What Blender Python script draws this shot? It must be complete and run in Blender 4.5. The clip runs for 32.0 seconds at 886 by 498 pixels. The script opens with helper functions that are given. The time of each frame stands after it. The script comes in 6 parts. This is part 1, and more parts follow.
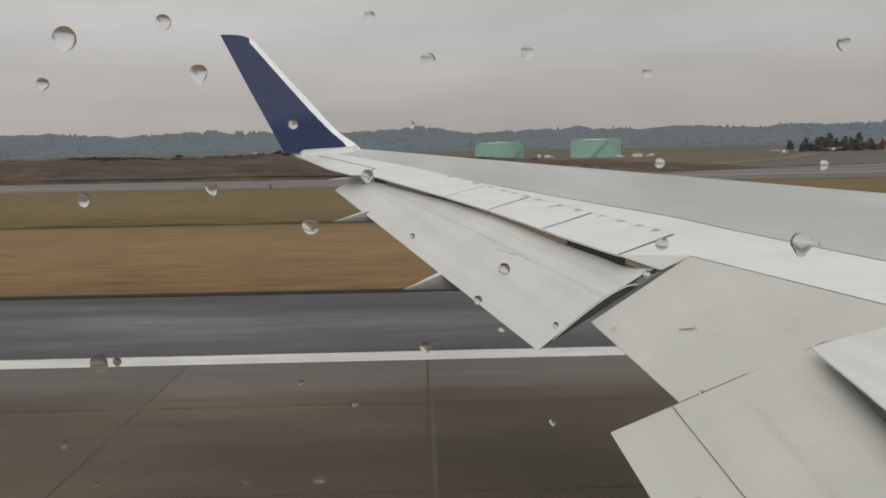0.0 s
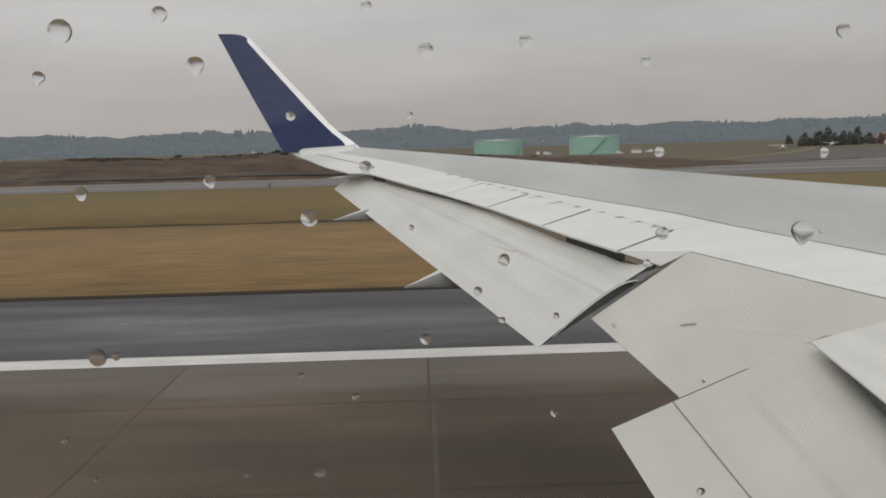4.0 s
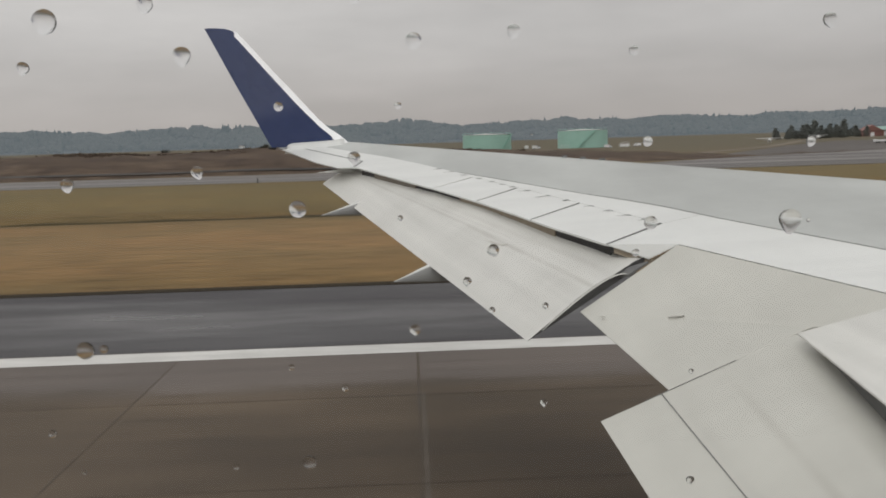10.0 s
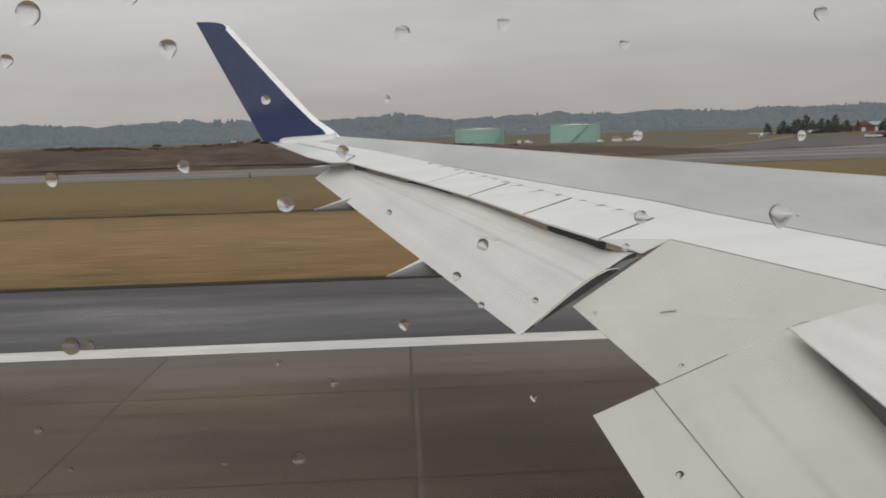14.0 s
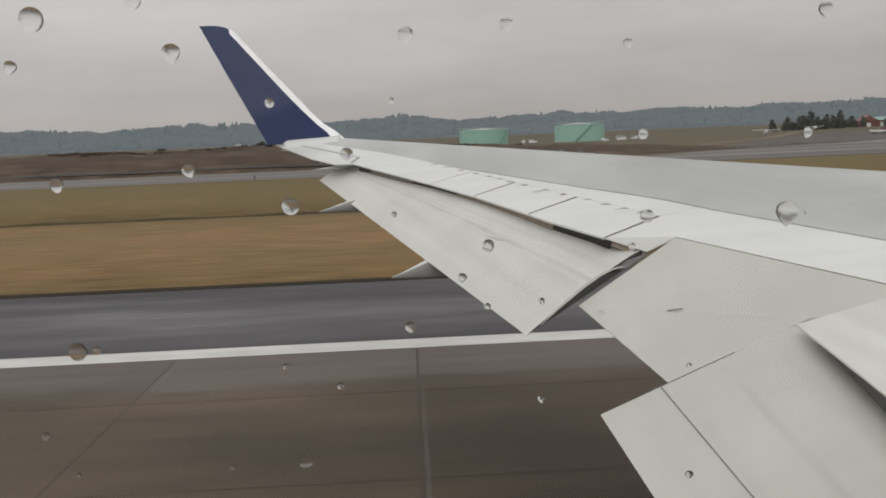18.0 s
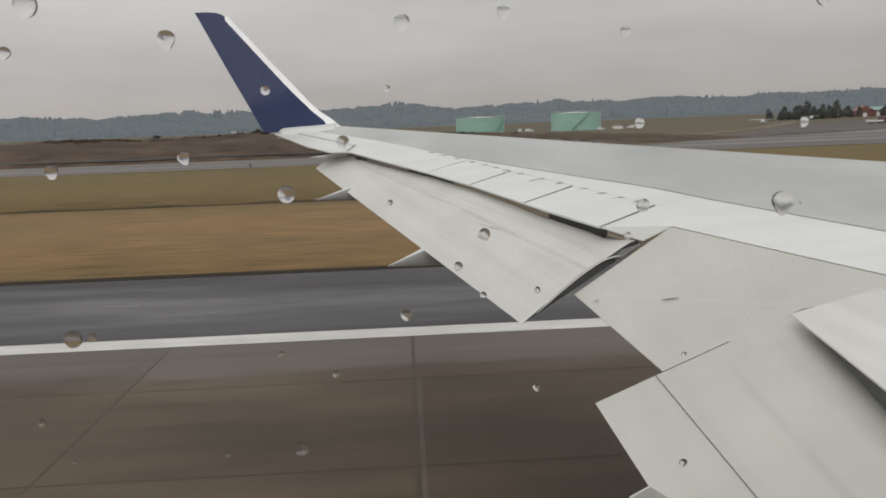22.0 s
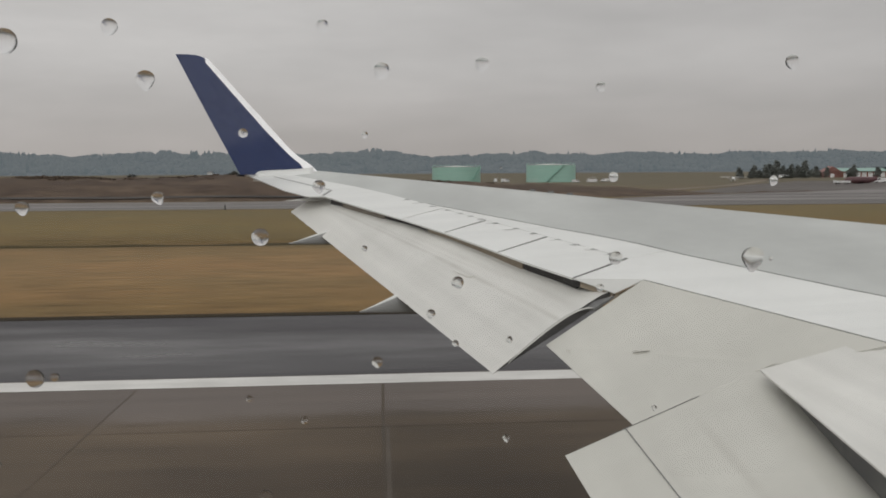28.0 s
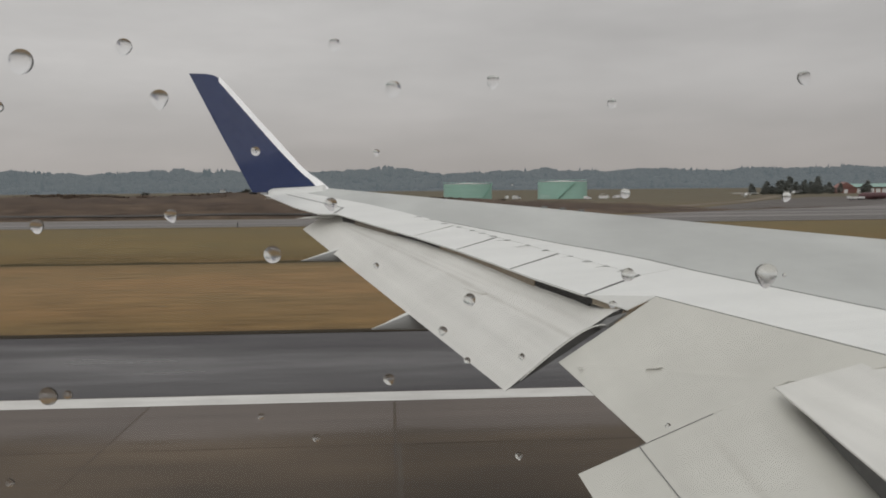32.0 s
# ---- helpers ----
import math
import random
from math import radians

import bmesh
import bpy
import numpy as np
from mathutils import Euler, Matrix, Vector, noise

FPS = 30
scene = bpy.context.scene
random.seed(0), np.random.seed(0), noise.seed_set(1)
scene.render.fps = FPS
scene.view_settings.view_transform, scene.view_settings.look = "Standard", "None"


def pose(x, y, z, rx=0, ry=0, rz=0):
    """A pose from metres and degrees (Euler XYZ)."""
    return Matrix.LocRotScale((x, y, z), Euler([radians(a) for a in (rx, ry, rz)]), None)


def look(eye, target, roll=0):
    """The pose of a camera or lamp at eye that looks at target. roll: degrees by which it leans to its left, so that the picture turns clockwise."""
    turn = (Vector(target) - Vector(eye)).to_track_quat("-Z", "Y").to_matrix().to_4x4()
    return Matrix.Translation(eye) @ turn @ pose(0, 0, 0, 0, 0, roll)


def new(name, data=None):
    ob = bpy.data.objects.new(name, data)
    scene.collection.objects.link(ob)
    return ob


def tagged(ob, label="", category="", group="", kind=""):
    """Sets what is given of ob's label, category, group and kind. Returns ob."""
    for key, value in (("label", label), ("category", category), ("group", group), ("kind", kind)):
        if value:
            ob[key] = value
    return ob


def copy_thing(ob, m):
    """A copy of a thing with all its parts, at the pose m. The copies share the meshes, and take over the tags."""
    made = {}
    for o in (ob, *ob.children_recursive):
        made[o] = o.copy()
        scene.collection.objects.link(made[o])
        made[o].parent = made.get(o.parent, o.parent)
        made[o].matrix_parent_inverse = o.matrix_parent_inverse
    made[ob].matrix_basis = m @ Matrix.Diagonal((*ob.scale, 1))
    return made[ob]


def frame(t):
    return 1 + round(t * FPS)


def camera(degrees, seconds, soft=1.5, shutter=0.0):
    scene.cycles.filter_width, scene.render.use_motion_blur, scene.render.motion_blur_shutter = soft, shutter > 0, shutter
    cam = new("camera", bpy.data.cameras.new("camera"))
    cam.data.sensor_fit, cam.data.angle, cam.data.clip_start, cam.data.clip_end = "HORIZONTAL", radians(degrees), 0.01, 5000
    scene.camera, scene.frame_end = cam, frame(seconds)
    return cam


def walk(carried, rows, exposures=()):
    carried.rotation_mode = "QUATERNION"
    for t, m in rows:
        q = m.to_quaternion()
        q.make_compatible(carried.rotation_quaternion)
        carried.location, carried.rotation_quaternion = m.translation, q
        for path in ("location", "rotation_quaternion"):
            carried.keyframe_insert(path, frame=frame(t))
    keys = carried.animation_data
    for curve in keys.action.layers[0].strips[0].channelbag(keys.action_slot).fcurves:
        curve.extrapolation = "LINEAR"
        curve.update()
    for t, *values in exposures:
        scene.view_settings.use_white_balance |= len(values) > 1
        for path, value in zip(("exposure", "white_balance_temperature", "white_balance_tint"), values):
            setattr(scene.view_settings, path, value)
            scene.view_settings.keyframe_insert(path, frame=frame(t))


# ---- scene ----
cam = camera(56.5, 32.0, soft=1.8)
# seconds, x, y, z, pitch, roll, yaw: a seat by the window, the phone swaying a little
PATH = (
    (0, -0.0001, -0.0005, 5.4025, -7.009, 0.995, -1.365), (0.5, -0.0001, -0.0007, 5.4026, -6.946, 0.973, -1.328),
    (1, -0.0001, -0.0006, 5.4026, -6.992, 0.937, -1.322), (1.5, -0.0001, -0.0003, 5.4021, -6.799, 1.163, -1.212),
    (2, 0.0000, 0.0000, 5.4013, -6.791, 1.406, -1.260), (2.5, -0.0001, 0.0000, 5.4013, -7.039, 1.476, -1.221),
    (3, -0.0000, -0.0000, 5.4011, -7.113, 1.447, -1.316), (3.5, -0.0001, 0.0001, 5.4010, -7.121, 1.459, -1.468),
    (5.5, 0.0001, 0.0001, 5.4004, -7.312, 1.559, -1.366), (6, -0.0000, 0.0000, 5.4000, -7.284, 1.707, -1.445),
    (6.5, 0.0001, 0.0003, 5.3990, -7.224, 1.971, -1.476), (7, 0.0002, 0.0002, 5.3990, -7.484, 1.866, -1.511),
    (7.5, -0.0000, 0.0002, 5.4009, -7.529, 1.283, -1.707), (8, 0.0000, -0.0001, 5.4012, -7.507, 1.119, -1.924),
    (8.5, 0.0001, 0.0004, 5.4008, -7.215, 1.326, -1.947), (9, 0.0001, 0.0004, 5.4003, -7.448, 1.410, -2.190),
    (9.5, 0.0001, -0.0003, 5.4005, -7.887, 1.382, -2.266), (10, -0.0001, 0.0002, 5.4000, -7.575, 1.677, -2.241),
    (10.5, 0.0001, 0.0002, 5.3996, -7.486, 1.759, -2.241), (11, 0.0001, 0.0002, 5.3995, -7.553, 1.746, -2.229),
    (11.5, 0.0002, 0.0007, 5.3986, -7.511, 2.205, -2.154), (12, 0.0005, 0.0008, 5.3981, -7.880, 2.389, -2.274),
    (12.5, 0.0005, 0.0015, 5.3985, -7.644, 2.356, -2.394), (13, 0.0008, 0.0013, 5.3994, -7.852, 1.999, -2.603),
    (13.5, 0.0009, 0.0023, 5.3990, -8.004, 2.165, -2.753), (14, 0.0007, 0.0013, 5.3998, -7.961, 1.604, -2.748),
    (14.5, 0.0007, 0.0019, 5.3999, -7.746, 1.622, -2.821), (16.5, 0.0007, 0.0019, 5.3999, -8.266, 2.012, -2.695),
    (17, 0.0007, 0.0019, 5.3999, -8.217, 2.298, -2.644), (17.5, 0.0007, 0.0019, 5.3999, -7.979, 2.448, -2.402),
    (18, 0.0007, 0.0019, 5.3999, -7.906, 2.309, -2.471), (18.5, 0.0007, 0.0019, 5.3999, -8.125, 2.224, -2.410),
    (19, 0.0007, 0.0019, 5.3999, -7.735, 2.521, -2.575), (19.5, 0.0007, 0.0019, 5.3999, -8.315, 2.886, -2.902),
    (20, 0.0007, 0.0019, 5.3999, -8.753, 2.514, -2.749), (20.5, 0.0007, 0.0019, 5.3999, -8.858, 2.458, -2.997),
    (21, 0.0007, 0.0019, 5.3999, -8.849, 3.290, -2.653), (21.5, 0.0007, 0.0019, 5.3999, -8.654, 3.269, -2.183),
    (22, 0.0007, 0.0019, 5.3999, -8.713, 2.081, -2.722), (22.5, 0.0007, 0.0019, 5.3999, -8.379, 1.585, -2.863),
    (23, 0.0007, 0.0019, 5.3999, -8.801, 0.591, -3.244), (23.5, 0.0007, 0.0019, 5.3999, -9.017, -0.132, -3.474),
    (24, 0.0007, 0.0019, 5.3999, -8.318, 0.703, -3.161), (24.5, 0.0007, 0.0019, 5.3999, -7.634, 0.954, -3.294),
    (25, 0.0007, 0.0019, 5.3999, -6.948, 0.928, -3.411), (25.5, 0.0007, 0.0019, 5.3999, -6.861, 0.490, -3.544),
    (27.5, 0.0007, 0.0019, 5.3999, -5.985, 0.998, -4.018), (28, 0.0007, 0.0019, 5.3999, -5.453, 0.311, -4.341),
    (28.5, 0.0007, 0.0019, 5.3999, -6.372, -1.067, -4.429), (29, 0.0007, 0.0019, 5.3999, -5.623, -0.808, -4.284),
    (29.5, 0.0007, 0.0019, 5.3999, -5.605, -0.389, -4.323), (30, 0.0007, 0.0019, 5.3999, -5.479, -0.500, -4.155),
    (30.5, 0.0007, 0.0019, 5.3999, -5.245, -0.140, -4.224), (31, 0.0007, 0.0019, 5.3999, -4.633, -0.475, -3.912),
    (31.5, 0.0007, 0.0019, 5.3999, -4.196, 0.493, -3.498), (32, 0.0007, 0.0019, 5.3999, -4.264, 0.515, -3.546),
)
walk(cam, [(t, pose(x, y, z, 90 + p, r, w)) for t, x, y, z, p, r, w in PATH], exposures=[(0, -0.08), (3.5, -0.08), (6, -0.02), (9, 0.00), (12, -0.04), (14.5, -0.02), (17.3, 0.02), (18.1, -0.04), (18.7, -0.18), (19.2, -0.20), (20.0, 0.00), (25, -0.02), (28, -0.11), (32, -0.14)])

# ---------------------------------------------------------------- light: a closed overcast sky
world = bpy.data.worlds.new("overcast")
scene.world = world
world.use_nodes = True
wn, wl = world.node_tree.nodes, world.node_tree.links
wn.clear()


def node(nodes, kind, **values):
    n = nodes.new(kind)
    for key, value in values.items():
        if key in n.inputs:
            n.inputs[key].default_value = value
    return n


SUN_ELEV, SUN_ROT = radians(50), radians(195)
w_out = wn.new("ShaderNodeOutputWorld")
w_sky = wn.new("ShaderNodeTexSky")
w_sky.sky_type, w_sky.sun_disc = "NISHITA", False
w_sky.sun_elevation, w_sky.sun_rotation = SUN_ELEV, SUN_ROT
w_bg_sky = node(wn, "ShaderNodeBackground", Strength=0.05)
wl.new(w_sky.outputs[0], w_bg_sky.inputs[0])
w_tc = wn.new("ShaderNodeTexCoord")
w_sep = wn.new("ShaderNodeSeparateXYZ")
wl.new(w_tc.outputs["Generated"], w_sep.inputs[0])
w_ramp = wn.new("ShaderNodeValToRGB")
w_ramp.color_ramp.elements[0].position, w_ramp.color_ramp.elements[0].color = 0.0, (0.400, 0.371, 0.354, 1)
w_ramp.color_ramp.elements[1].position, w_ramp.color_ramp.elements[1].color = 1.0, (0.86, 0.86, 0.86, 1)
for p, c in ((0.05, (0.446, 0.422, 0.406)), (0.12, (0.530, 0.514, 0.500)), (0.35, (0.61, 0.60, 0.59))):
    e = w_ramp.color_ramp.elements.new(p)
    e.color = (*c, 1)
wl.new(w_sep.outputs[2], w_ramp.inputs[0])
w_map = wn.new("ShaderNodeMapping")
w_map.inputs["Scale"].default_value = (1.6, 1.6, 7.0)
wl.new(w_tc.outputs["Generated"], w_map.inputs[0])
w_noise = node(wn, "ShaderNodeTexNoise", Scale=2.2, Detail=5.0, Roughness=0.55)
wl.new(w_map.outputs[0], w_noise.inputs["Vector"])
w_rng = node(wn, "ShaderNodeMapRange")
w_rng.inputs["From Min"].default_value, w_rng.inputs["From Max"].default_value = 0.3, 0.7
w_rng.inputs["To Min"].default_value, w_rng.inputs["To Max"].default_value = 0.90, 1.10
wl.new(w_noise.outputs[0], w_rng.inputs[0])
# cloud is a little thinner towards the hidden sun, towards the rear
w_dot = wn.new("ShaderNodeVectorMath")
w_dot.operation = "DOT_PRODUCT"
w_dot.inputs[1].default_value = (-0.94, -0.34, 0.0)
wl.new(w_tc.outputs["Generated"], w_dot.inputs[0])
w_side = node(wn, "ShaderNodeMapRange")
w_side.inputs["From Min"].default_value, w_side.inputs["From Max"].default_value = -1.0, 1.0
w_side.inputs["To Min"].default_value, w_side.inputs["To Max"].default_value = 0.75, 1.07
wl.new(w_dot.outputs["Value"], w_side.inputs[0])
w_both = wn.new("ShaderNodeMath")
w_both.operation = "MULTIPLY"
wl.new(w_rng.outputs[0], w_both.inputs[0])
wl.new(w_side.outputs[0], w_both.inputs[1])
w_mul = wn.new("ShaderNodeVectorMath")
w_mul.operation = "SCALE"
wl.new(w_ramp.outputs[0], w_mul.inputs[0])
wl.new(w_both.outputs[0], w_mul.inputs["Scale"])
w_bg = node(wn, "ShaderNodeBackground", Strength=1.20)
wl.new(w_mul.outputs[0], w_bg.inputs[0])
w_mix = node(wn, "ShaderNodeMixShader")
w_mix.inputs[0].default_value = 0.96
wl.new(w_bg_sky.outputs[0], w_mix.inputs[1])
wl.new(w_bg.outputs[0], w_mix.inputs[2])
wl.new(w_mix.outputs[0], w_out.inputs[0])

sun = new("sun", bpy.data.lights.new("sun", "SUN"))
sun.data.energy, sun.data.angle, sun.data.color = 0.58, radians(40), (1.0, 0.97, 0.93)
sun.matrix_world = look((-18, -68, 84), (0, 0, 0))


# ---------------------------------------------------------------- materials
def material(name, dark, light, scale=1.0, stretch=(1, 1, 1), rough=(0.5, 0.7), bump=0.0, fine=20.0, metal=0.0,
             vary=0.0, bias=(0.3, 0.7), spec=0.5, emit=None, fine_amount=0.12, streak=None, edge=None):
    """A surface of two tones in large soft patches, with fine grain, uneven gloss and relief, in metres."""
    m = bpy.data.materials.new(name)
    m.use_nodes = True
    nn, ll = m.node_tree.nodes, m.node_tree.links
    bsdf = nn["Principled BSDF"]
    geo = nn.new("ShaderNodeNewGeometry")
    mp = nn.new("ShaderNodeMapping")
    mp.inputs["Scale"].default_value = stretch
    ll.new(geo.outputs["Position"], mp.inputs[0])
    big = node(nn, "ShaderNodeTexNoise", Scale=scale, Detail=6.0, Roughness=0.6)
    small = node(nn, "ShaderNodeTexNoise", Scale=fine, Detail=4.0, Roughness=0.65)
    ll.new(mp.outputs[0], big.inputs["Vector"])
    ll.new(mp.outputs[0], small.inputs["Vector"])
    ramp = nn.new("ShaderNodeValToRGB")
    ramp.color_ramp.elements[0].position, ramp.color_ramp.elements[0].color = bias[0], (*dark, 1)
    ramp.color_ramp.elements[1].position, ramp.color_ramp.elements[1].color = bias[1], (*light, 1)
    ll.new(big.outputs[0], ramp.inputs[0])
    colour = ramp.outputs[0]
    if edge:   # two paler tones beyond a distance from a middle line, the change ragged
        pale = nn.new("ShaderNodeValToRGB")
        pale.color_ramp.elements[0].position, pale.color_ramp.elements[0].color = bias[0], (*edge[0], 1)
        pale.color_ramp.elements[1].position, pale.color_ramp.elements[1].color = bias[1], (*edge[1], 1)
        ll.new(big.outputs[0], pale.inputs[0])
        sep = nn.new("ShaderNodeSeparateXYZ")
        ll.new(geo.outputs["Position"], sep.inputs[0])
        off = node(nn, "ShaderNodeMath")
        off.operation = "ADD"
        off.inputs[1].default_value = -edge[2]
        ll.new(sep.outputs[1], off.inputs[0])
        far = nn.new("ShaderNodeMath")
        far.operation = "ABSOLUTE"
        ll.new(off.outputs[0], far.inputs[0])
        rag = nn.new("ShaderNodeMath")
        rag.operation = "MULTIPLY_ADD"
        rag.inputs[1].default_value = 3.0
        ll.new(big.outputs[0], rag.inputs[0])
        ll.new(far.outputs[0], rag.inputs[2])
        mask = nn.new("ShaderNodeMapRange")
        mask.interpolation_type = "SMOOTHSTEP"
        mask.inputs["From Min"].default_value, mask.inputs["From Max"].default_value = edge[3] + 1.5, edge[4] + 1.5
        ll.new(rag.outputs[0], mask.inputs[0])
        mixed = nn.new("ShaderNodeMix")
        mixed.data_type = "RGBA"
        ll.new(mask.outputs[0], mixed.inputs["Factor"])
        ll.new(ramp.outputs[0], mixed.inputs[6])
        ll.new(pale.outputs[0], mixed.inputs[7])
        colour = mixed.outputs[2]
    gr = nn.new("ShaderNodeMapRange")
    gr.inputs["From Min"].default_value, gr.inputs["From Max"].default_value = 0.25, 0.75
    gr.inputs["To Min"].default_value, gr.inputs["To Max"].default_value = 1 - fine_amount, 1 + fine_amount
    ll.new(small.outputs[0], gr.inputs[0])
    factor = gr.outputs[0]
    if streak:
        sm = nn.new("ShaderNodeMapping")
        sm.inputs["Scale"].default_value = streak[0]
        if len(streak) > 2:   # wavelengths along a turned direction
            sm.vector_type = "TEXTURE"
            sm.inputs["Rotation"].default_value = (0, 0, radians(streak[2]))
        ll.new(geo.outputs["Position"], sm.inputs[0])
        st = node(nn, "ShaderNodeTexNoise", Scale=1.0, Detail=3.0, Roughness=0.5)
        ll.new(sm.outputs[0], st.inputs["Vector"])
        sr = nn.new("ShaderNodeMapRange")
        sr.inputs["From Min"].default_value, sr.inputs["From Max"].default_value = 0.3, 0.7
        sr.inputs["To Min"].default_value, sr.inputs["To Max"].default_value = 1 - streak[1], 1 + streak[1]
        ll.new(st.outputs[0], sr.inputs[0])
        mm = nn.new("ShaderNodeMath")
        mm.operation = "MULTIPLY"
        ll.new(factor, mm.inputs[0])
        ll.new(sr.outputs[0], mm.inputs[1])
        factor = mm.outputs[0]
    if vary:
        info = nn.new("ShaderNodeObjectInfo")
        vr = nn.new("ShaderNodeMapRange")
        vr.inputs["To Min"].default_value, vr.inputs["To Max"].default_value = 1 - vary, 1 + vary
        ll.new(info.outputs["Random"], vr.inputs[0])
        mm = nn.new("ShaderNodeMath")
        mm.operation = "MULTIPLY"
        ll.new(factor, mm.inputs[0])
        ll.new(vr.outputs[0], mm.inputs[1])
        factor = mm.outputs[0]
    sc = nn.new("ShaderNodeVectorMath")
    sc.operation = "SCALE"
    ll.new(colour, sc.inputs[0])
    ll.new(factor, sc.inputs["Scale"])
    ll.new(sc.outputs[0], bsdf.inputs["Base Color"])
    rr = nn.new("ShaderNodeMapRange")
    rr.inputs["From Min"].default_value, rr.inputs["From Max"].default_value = 0.35, 0.65
    rr.inputs["To Min"].default_value, rr.inputs["To Max"].default_value = rough
    ll.new(big.outputs[0], rr.inputs[0])
    ll.new(rr.outputs[0], bsdf.inputs["Roughness"])
    bsdf.inputs["Metallic"].default_value = metal
    bsdf.inputs["Specular IOR Level"].default_value = spec
    if bump:
        bp = node(nn, "ShaderNodeBump", Strength=bump, Distance=0.02)
        ll.new(small.outputs[0], bp.inputs["Height"])
        ll.new(bp.outputs[0], bsdf.inputs["Normal"])
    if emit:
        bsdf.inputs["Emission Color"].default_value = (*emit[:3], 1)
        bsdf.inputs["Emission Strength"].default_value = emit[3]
    return m


PAINT_WHITE = material("aircraft_white_paint", (0.645, 0.652, 0.628), (0.725, 0.732, 0.708), 0.45, (1, 1, 1), (0.32, 0.45), 0.0, 5.0, fine_amount=0.02,
                       streak=((0.28, 2.8, 1.0), 0.04))
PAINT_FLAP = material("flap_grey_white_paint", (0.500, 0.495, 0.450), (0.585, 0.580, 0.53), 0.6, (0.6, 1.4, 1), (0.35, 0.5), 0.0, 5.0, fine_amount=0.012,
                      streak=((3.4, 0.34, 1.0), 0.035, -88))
# about a tenth darker than the wing's white paint
PAINT_OUTER = material("flap_dull_white_paint", (0.572, 0.567, 0.532), (0.662, 0.657, 0.622), 0.6, (0.6, 1.4, 1), (0.35, 0.5), 0.0, 5.0, fine_amount=0.012,
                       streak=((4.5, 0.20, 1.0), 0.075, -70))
FAIRING_GREY = material("fairing_grey", (0.27, 0.275, 0.27), (0.34, 0.345, 0.335), 0.6, (1, 1, 1), (0.4, 0.55), fine_amount=0.03)
WING_GREY = material("wing_bare_grey_coating", (0.385, 0.395, 0.378), (0.50, 0.512, 0.492), 0.55, (1, 1, 1), (0.4, 0.55), 0.0, 5.0, fine_amount=0.03, spec=0.3,
                     streak=((0.9, 0.2, 1.0), 0.085))
PAINT_BLUE = material("winglet_navy_paint", (0.012, 0.022, 0.074), (0.018, 0.032, 0.100), 0.7, (1, 1, 1), (0.2, 0.3), 0.0, 5.0, fine_amount=0.03, spec=0.24)
# no metal: a near-white base colour carries the edge's glint
EDGE_GLINT = material("leading_edge_glint_white", (0.93, 0.93, 0.93), (0.97, 0.97, 0.97), 2.0, rough=(0.25, 0.35), metal=0.0, fine_amount=0.02)
# near-black that puts the shade of the flap gaps into the colour
DARK_GAP = material("dark_cavity_shade", (0.028, 0.027, 0.027), (0.05, 0.048, 0.046), 3.0, rough=(0.5, 0.7))
END_RIB = material("dark_grey_rib_paint", (0.075, 0.074, 0.073), (0.115, 0.113, 0.11), 3.0, rough=(0.45, 0.6))
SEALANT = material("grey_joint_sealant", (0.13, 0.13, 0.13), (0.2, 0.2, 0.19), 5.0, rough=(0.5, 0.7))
GRIME = material("oily_dirt_streak", (0.475, 0.462, 0.418), (0.555, 0.542, 0.492), 2.0, (1, 1, 1), rough=(0.4, 0.6))
GRIME_PALE = material("pale_grey_film", (0.50, 0.50, 0.485), (0.60, 0.60, 0.58), 6.0, rough=(0.4, 0.6), fine_amount=0.04)
FITTING = material("grey_hinge_metal", (0.30, 0.30, 0.29), (0.42, 0.42, 0.41), 6.0, rough=(0.4, 0.6))
TAN_DARK = material("brown_rubber_seal", (0.20, 0.175, 0.145), (0.27, 0.24, 0.20), 6.0, rough=(0.6, 0.8))
TAN_SEAL = material("tan_rubber_seal", (0.30, 0.25, 0.19), (0.38, 0.325, 0.25), 6.0, rough=(0.6, 0.8))
CABIN = material("cabin_wall_plastic", (0.55, 0.55, 0.54), (0.62, 0.62, 0.60), 3.0, rough=(0.5, 0.6), bump=0.05, fine=60)
CONCRETE_EDGE = material("concrete_pale_edge", (0.110, 0.094, 0.080), (0.162, 0.141, 0.122), 0.5, (0.35, 1.2, 1), (0.55, 0.75), 0.15, 14.0, spec=0.2,
                         vary=0.07, fine_amount=0.08, streak=((0.05, 2.5, 1), 0.06))
CONCRETE = material("concrete_rubber_stained", (0.054, 0.040, 0.027), (0.140, 0.109, 0.079), 0.4, (0.3, 1.0, 1), (0.55, 0.75), 0.15, 14.0, spec=0.16,
                    vary=0.07, fine_amount=0.10, streak=((0.04, 2.2, 1), 0.09), edge=((0.112, 0.094, 0.082), (0.162, 0.139, 0.123), -1.25, 18.7, 19.9))
VERGE_DARK = material("dark_verge_shade", (0.030, 0.024, 0.017), (0.055, 0.044, 0.03), 2.0, (0.3, 1, 1), (0.7, 0.9), 0.3, 9.0, spec=0.04)
JOINT = material("dark_joint_filler", (0.060, 0.047, 0.035), (0.118, 0.094, 0.072), 0.5, rough=(0.5, 0.8), spec=0.15)
SPALL = material("pale_joint_mortar", (0.075, 0.060, 0.046), (0.165, 0.142, 0.118), 0.8, rough=(0.6, 0.8), spec=0.15)
ASPHALT = material("damp_asphalt", (0.023, 0.021, 0.023), (0.054, 0.050, 0.053), 0.22, (0.20, 1.0, 1), (0.26, 0.74), 0.25, 22.0, fine_amount=0.15, spec=0.4,
                   streak=((0.05, 0.9, 1), 0.11))
